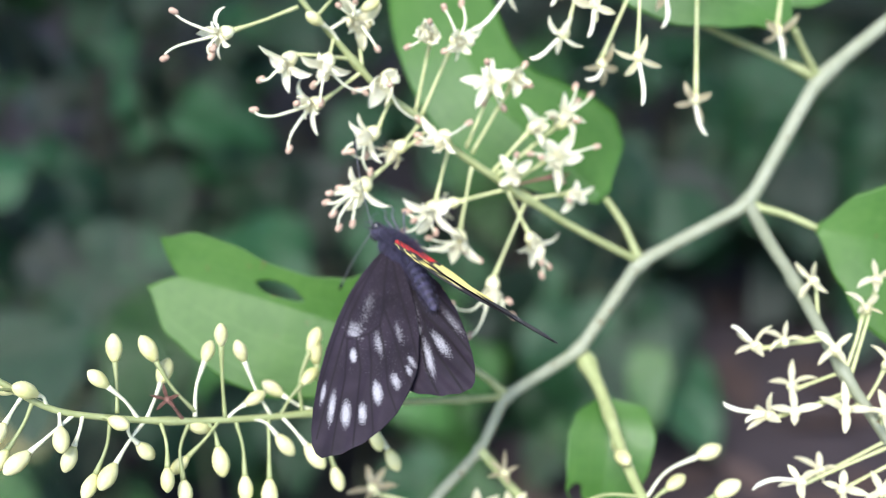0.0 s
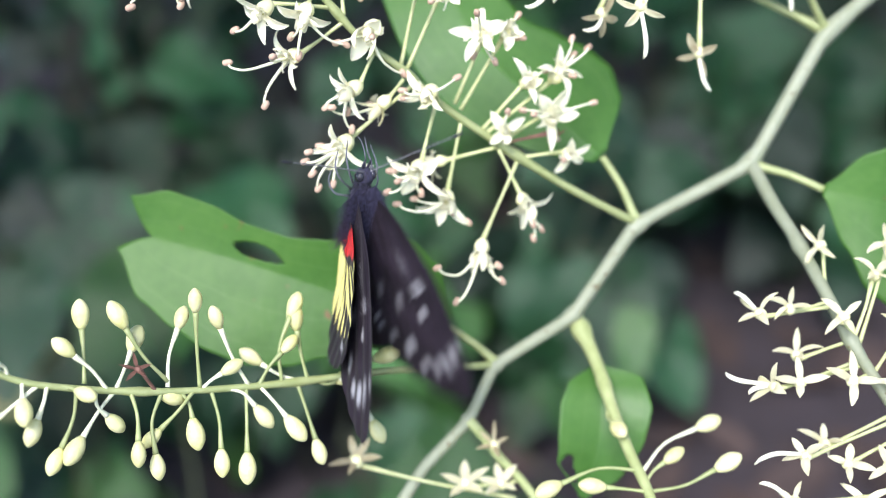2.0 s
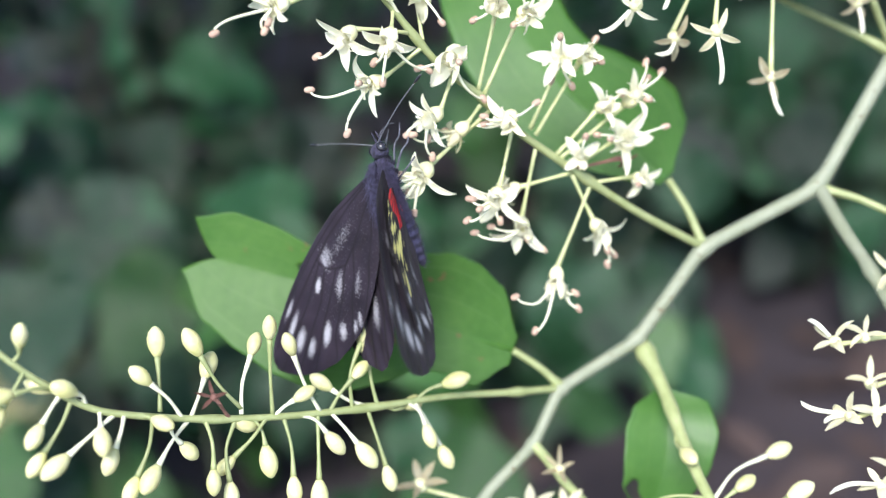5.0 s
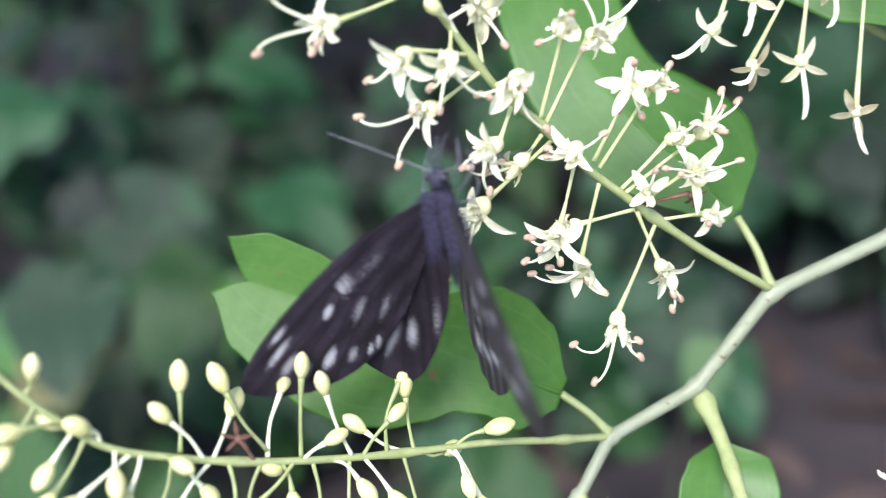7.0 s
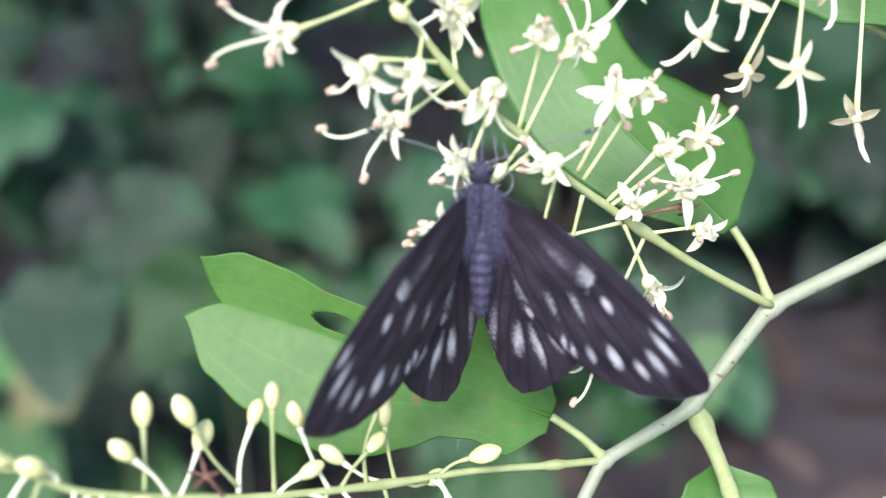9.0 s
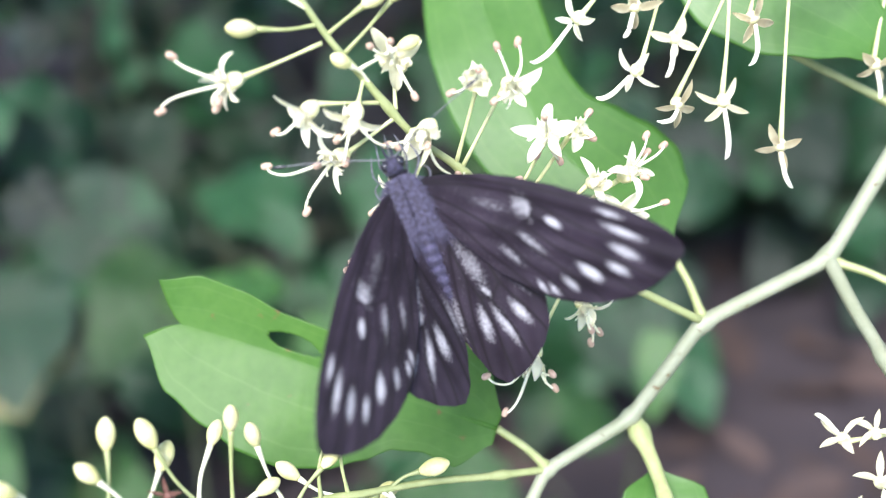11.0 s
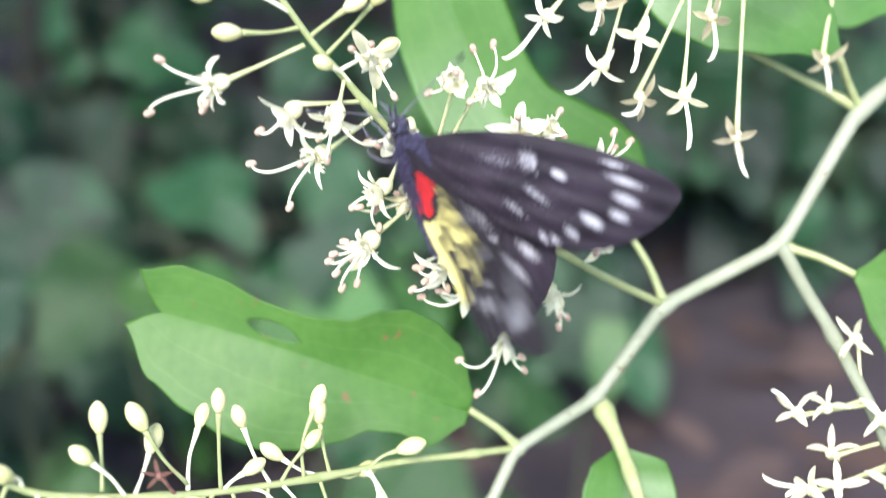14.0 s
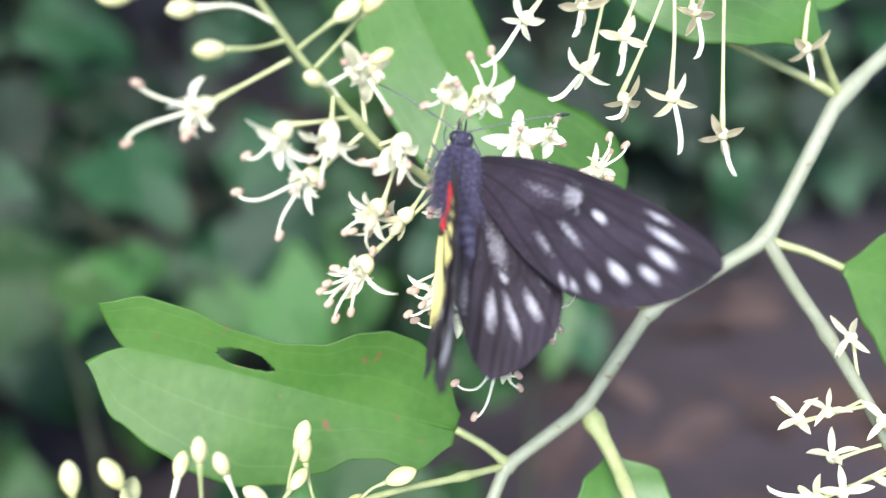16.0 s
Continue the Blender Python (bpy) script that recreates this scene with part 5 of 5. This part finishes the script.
def wing(name, side, lead, trail, marks, flip, rows, cols, at, label):
    """A thin two-sided wing, arched a little, with its markings as vertex masks. flip: the table runs rearwards instead of outwards."""
    bm = bmesh.new()
    layers = {key: bm.verts.layers.float.new(key) for key in ("pale", "yellow", "red", "vein")}
    last = lead[-1][0]
    sheets = []
    for under in (False, True):
        grid = []
        for i in range(rows + 1):
            s = i / rows
            run = last * (1 - (1 - s) ** 1.5) if s > 0 else 0.0
            lo, hi = along(trail, run), along(lead, run)
            row = []
            for j in range(cols + 1):
                q = lo + (hi - lo) * j / cols
                x, y = (q, -run) if flip else (run, q)
                edge = min(1.0, 6 * min(j, cols - j) / cols, 6 * (rows - i) / rows)
                fold = 0.10 * math.sin((q if not flip else q * 1.3) * 2.2 + run * 0.25) * min(1, run / 8)
                z = 0.9 * math.sin(math.pi * min(1, run / last * 0.9)) * 0.6 + fold - 0.010 * q * q * 0.5
                z += (-0.04 if under else 0.04) * edge
                v = bm.verts.new((side * x, y, z))
                for key, value in zip(("pale", "yellow", "red", "vein"), marks(x, y, under)):
                    v[layers[key]] = value
                row.append(v)
            grid.append(row)
        sheets.append(grid)
    for under, grid in enumerate(sheets):
        for a, b in zip(grid, grid[1:]):
            for j in range(cols):
                vs = (a[j], b[j], b[j + 1], a[j + 1])
                bm.faces.new(vs if (under + (side < 0) + flip) % 2 else vs[::-1])
    top, low = sheets
    rim = [r[0] for r in top] + [r[-1] for r in top[::-1]]
    rim2 = [r[0] for r in low] + [r[-1] for r in low[::-1]]
    for i in range(len(rim)):
        j = (i + 1) % len(rim)
        try:
            bm.faces.new((rim[i], rim[j], rim2[j], rim2[i]))
        except ValueError:
            pass
    return own(name, bm, M_WING, butterfly, label, at)


FORE_AT, HIND_AT = (1.1, 2.2, 0.9), (1.5, -0.4, 0.5)
fore_left = wing("forewing", -1, FORE_LEAD, FORE_TRAIL, fore_marks, False, 170, 84, (-1.1, 2.2, 0.9), "dark forewing with whitish streaks")
fore_right = wing("forewing", 1, FORE_LEAD, FORE_TRAIL, fore_marks, False, 170, 84, FORE_AT, "dark forewing with whitish streaks")
hind_left = wing("hindwing", -1, HIND_LEAD, HIND_TRAIL, hind_marks, True, 140, 80, (-1.5, -0.4, 0.5), "dark hindwing, red and yellow underneath")
hind_right = wing("hindwing", 1, HIND_LEAD, HIND_TRAIL, hind_marks, True, 140, 80, HIND_AT, "dark hindwing, red and yellow underneath")

RACEME_BASE = Vector(raceme.location)


def wing_pose(at, side, raised, swept):
    m = Matrix.Translation(Vector((at[0] * side, at[1], at[2])) * FLY)
    return m @ Matrix.Rotation(radians(-raised * side), 4, "Y") @ Matrix.Rotation(radians(-swept * side), 4, "Z")


def motions():
    walk(raceme, [(t, Matrix.Translation(RACEME_BASE + TURN @ Vector(moved) * 0.001) @ TURN.to_4x4() @ Matrix.Rotation(radians(turned), 4, axis) @ TURN.transposed().to_4x4()) for t, turned, axis, moved in [
        (0, 0.00, (1.000, 0.000, 0.000), (-0.00, -0.00, -0.00)),
        (0.5, 0.95, (0.306, 0.950, 0.063), (-0.09, -0.06, -0.17)),
        (1, 0.63, (0.963, -0.040, -0.267), (-0.00, 0.00, -0.36)),
        (1.5, 1.51, (0.718, -0.628, -0.300), (-0.04, -0.00, -0.02)),
        (2, 1.95, (0.715, -0.671, -0.198), (0.01, 0.04, 0.07)),
        (2.5, 2.08, (0.725, -0.661, -0.194), (-0.04, 0.01, -0.02)),
        (3, 1.36, (0.924, -0.297, -0.239), (-0.01, 0.01, -0.03)),
        (3.5, 1.32, (0.975, 0.205, -0.084), (0.04, -0.03, -0.05)),
        (4, 1.09, (0.359, 0.919, 0.165), (0.06, -0.04, -0.04)),
        (6.5, 5.87, (-0.052, 0.906, 0.420), (-0.07, 0.08, 0.18)),
        (7, 5.91, (0.005, 0.904, 0.427), (-0.01, 0.16, 0.30)),
        (7.5, 4.44, (-0.131, 0.969, 0.209), (-0.02, -0.05, 0.28)),
        (8, 3.11, (0.493, 0.850, 0.187), (0.04, -0.02, 0.55)),
        (8.5, 2.76, (0.615, 0.766, 0.189), (0.04, -0.10, 0.46)),
        (9, 2.87, (0.674, 0.717, 0.179), (-0.00, -0.05, 0.78)),
        (11.5, 7.95, (0.932, -0.296, -0.208), (-0.22, 0.02, 0.29)),
        (12, 8.64, (0.962, -0.183, -0.205), (-0.14, -0.01, 0.18)),
        (12.5, 9.81, (0.949, -0.148, -0.279), (0.04, -0.06, -0.19)),
        (13, 8.22, (0.942, -0.248, -0.227), (-0.23, 0.02, 0.25)),
        (13.5, 7.65, (0.942, -0.262, -0.208), (-0.17, -0.02, 0.16)),
        (14, 9.43, (0.944, -0.246, -0.220), (-0.13, -0.04, 0.21)),
        (14.5, 6.83, (0.964, 0.147, -0.220), (0.22, 0.10, -0.56)),
        (15, 8.71, (0.984, -0.046, -0.171), (0.05, -0.06, -0.34)),
        (15.5, 7.61, (0.960, 0.115, -0.257), (0.14, -0.05, -0.51)),
        (16, 8.88, (0.956, 0.152, -0.252), (0.19, -0.05, -0.51)),
    ]])
    # seconds, place in the sprig's space, turn and its axis, wings raised left and right, forewings swept, hindwings swept, hindwings lower, abdomen aside and up
    flight = [
        (0, (0.90, 4.68, 12.15), 80.9, (-0.046, -0.620, 0.783), 61, 50, 25, 78, -13, 1, 3, -9, -14, 32),
        (0.5, (0.97, 4.32, 12.02), 81.7, (-0.061, -0.620, 0.782), 64, 51, 26, 79, -13, 0, 3, -9, -11, 32),
        (1, (1.14, 4.16, 11.85), 82.6, (-0.067, -0.616, 0.785), 64, 50, 25, 80, -13, 0, 3, -9, -14, 32),
        (1.5, (1.15, 5.00, 11.80), 83.5, (-0.066, -0.626, 0.777), 60, 51, 26, 83, -12, -1, 3, -9, -14, 32),
        (1.65, (-0.31, 5.78, 16.74), 32.2, (-0.315, -0.227, 0.921), 54, 33, 25, 34, 4, 7, 5, 5, -3, 30),
        (1.8, (-1.68, 6.80, 16.11), 43.8, (-0.936, -0.218, 0.275), 29, -1, 51, 39, 4, 11, 5, 5, -3, 21),
        (1.9, (-2.87, 3.91, 16.86), 29.7, (0.172, 0.976, -0.130), 82, 85, 37, 41, 6, 7, 5, 5, 30, -30),
        (2, (-2.89, 4.81, 15.08), 55.9, (0.779, 0.627, -0.019), 79, 58, 52, 47, 2, 2, 5, 5, 9, 15),
        (2.2, (-2.13, 6.11, 13.07), 45.3, (0.814, 0.543, 0.207), 60, 45, 17, 43, 6, 13, 5, 4, -1, 4),
        (2.5, (-2.23, 6.93, 13.16), 45.0, (0.891, 0.417, 0.181), 58, 38, 16, 39, 8, 12, 5, 4, -7, 10),
        (3, (-2.06, 6.63, 13.04), 45.1, (0.921, 0.367, 0.128), 60, 32, 12, 35, 8, 9, 5, 4, -4, 10),
        (3.5, (-1.77, 6.91, 13.36), 44.9, (0.939, 0.320, 0.125), 63, 30, 12, 31, 8, 7, 5, 4, -4, 13),
        (3.8, (-3.37, 5.14, 15.49), 50.9, (0.961, 0.168, 0.221), 29, 37, 43, 44, -2, 8, 5, 5, -18, -3),
        (4, (-2.80, 5.75, 15.86), 36.5, (0.643, -0.574, 0.507), 104, 74, 20, 23, 6, 29, 5, 5, -30, -21),
        (4.1, (-5.87, 8.73, 15.89), 32.3, (-0.450, -0.536, 0.714), 55, 34, 33, 53, 1, 0, 5, 5, 0, 6),
        (4.2, (-7.98, 9.70, 15.26), 43.7, (0.163, -0.968, 0.189), -2, 50, 39, 40, -6, -2, 5, 5, -21, -30),
        (6.5, (-8.51, 11.33, 13.36), 55.5, (-0.194, -0.774, 0.603), 57, 60, 24, 70, -11, -3, 3, 5, -21, 13),
        (7, (-7.07, 10.65, 20.50), 42.9, (0.851, -0.521, 0.063), 39, 50, 32, 10, -5, 7, 6, 5, -6, -6),
        (7.2, (-0.15, 5.13, 16.73), 22.8, (0.345, -0.207, 0.916), 102, 83, 30, 29, 5, 7, 5, 5, -9, -30),
        (7.4, (0.34, 9.91, 16.62), 10.4, (-0.700, -0.092, 0.708), 24, 20, 28, 27, 7, 7, 5, 5, -6, -30),
        (7.5, (-0.84, 12.32, 16.53), 34.2, (-0.429, 0.765, -0.481), 87, 71, 52, 37, -16, 7, 6, 5, 6, 30),
        (7.7, (1.68, 13.87, 14.40), 45.5, (-0.332, 0.874, -0.354), 76, 1, 59, 42, 3, -1, 5, 5, -6, 30),
        (8, (-0.99, 13.83, 13.51), 23.4, (0.986, 0.163, -0.020), 58, 18, 29, 37, 4, 4, 5, 5, 0, 15),
        (8.5, (-1.11, 13.77, 13.48), 26.1, (0.998, 0.061, 0.015), 55, 20, 28, 34, 2, 4, 5, 5, 0, 12),
        (9, (-1.13, 13.86, 13.43), 27.8, (0.999, -0.003, 0.048), 53, 21, 29, 33, 1, 3, 5, 5, 0, 21),
        (11.5, (-3.24, 18.12, 17.80), 28.4, (0.266, -0.004, 0.964), 51, 28, 37, 27, 5, 10, 5, 5, 0, 6),
        (12, (-3.01, 18.11, 17.95), 28.2, (0.295, 0.030, 0.955), 51, 27, 38, 26, 5, 8, 5, 5, 0, 9),
        (12.5, (-2.27, 18.81, 17.83), 29.2, (0.204, 0.057, 0.977), 53, 24, 38, 24, 6, 9, 5, 5, 3, 6),
        (13, (-2.54, 18.84, 18.16), 28.3, (0.282, 0.096, 0.955), 52, 22, 41, 23, 7, 9, 5, 5, 3, 9),
        (13.5, (-2.51, 18.96, 18.15), 28.7, (0.300, 0.130, 0.945), 52, 19, 41, 23, 7, 8, 5, 5, 3, 12),
        (13.75, (-1.23, 19.17, 17.50), 30.3, (-0.244, 0.569, 0.785), 61, 44, 37, 24, 7, 9, 5, 5, 6, -6),
        (14, (-0.70, 21.27, 17.31), 44.5, (0.061, 0.860, 0.506), 73, 53, 43, 25, -6, -2, -4, 5, 6, -3),
        (14.3, (6.41, 24.54, 17.34), 79.7, (0.336, 0.733, 0.591), 121, 61, 45, 23, 8, 7, 6, 5, -30, -9),
        (14.5, (6.46, 22.94, 23.51), 57.2, (0.220, 0.939, 0.263), 132, 9, 50, 7, -1, 7, 2, 5, -10, -6),
        (14.6, (8.23, 22.18, 16.81), 44.4, (-0.245, 0.969, 0.021), 146, 33, 48, 21, 3, 7, 5, 5, 9, -3),
        (14.85, (5.80, 21.53, 18.65), 29.7, (-0.272, 0.909, -0.316), 65, 60, 49, 18, 4, -1, -5, 15, 9, 24),
        (15, (5.76, 21.70, 18.75), 30.2, (-0.270, 0.905, -0.327), 72, 60, 49, 17, 4, -3, -10, 15, 9, 24),
        (15.5, (6.80, 22.75, 15.53), 24.3, (-0.611, 0.674, -0.415), 80, 44, 59, 20, 10, -1, -6, 12, 3, 27),
        (16, (6.85, 21.97, 14.88), 23.9, (-0.852, 0.332, -0.405), 85, 33, 64, 23, 15, 1, -4, 12, 15, 12),
    ]
    walk(butterfly, [(t, Matrix.Translation(S(*at)) @ (TURN @ Matrix.Rotation(radians(turned), 3, axis)).to_4x4()) for t, at, turned, axis, *_ in flight])
    for ob, side, at, raised, swept, lower in ((fore_left, -1, FORE_AT, 4, 6, None), (fore_right, 1, FORE_AT, 5, 7, None), (hind_left, -1, HIND_AT, 4, 8, 10), (hind_right, 1, HIND_AT, 5, 9, 11)):
        walk(ob, [(row[0], wing_pose(at, side, row[raised] - (row[lower] if lower else 0), row[swept])) for row in flight])

    walk(abdomen, [(row[0], Matrix.Translation(Vector(ABDOMEN_AT) * FLY) @ Matrix.Rotation(radians(row[12]), 4, "Z") @ Matrix.Rotation(radians(-row[13]), 4, "X")) for row in flight])


motions()
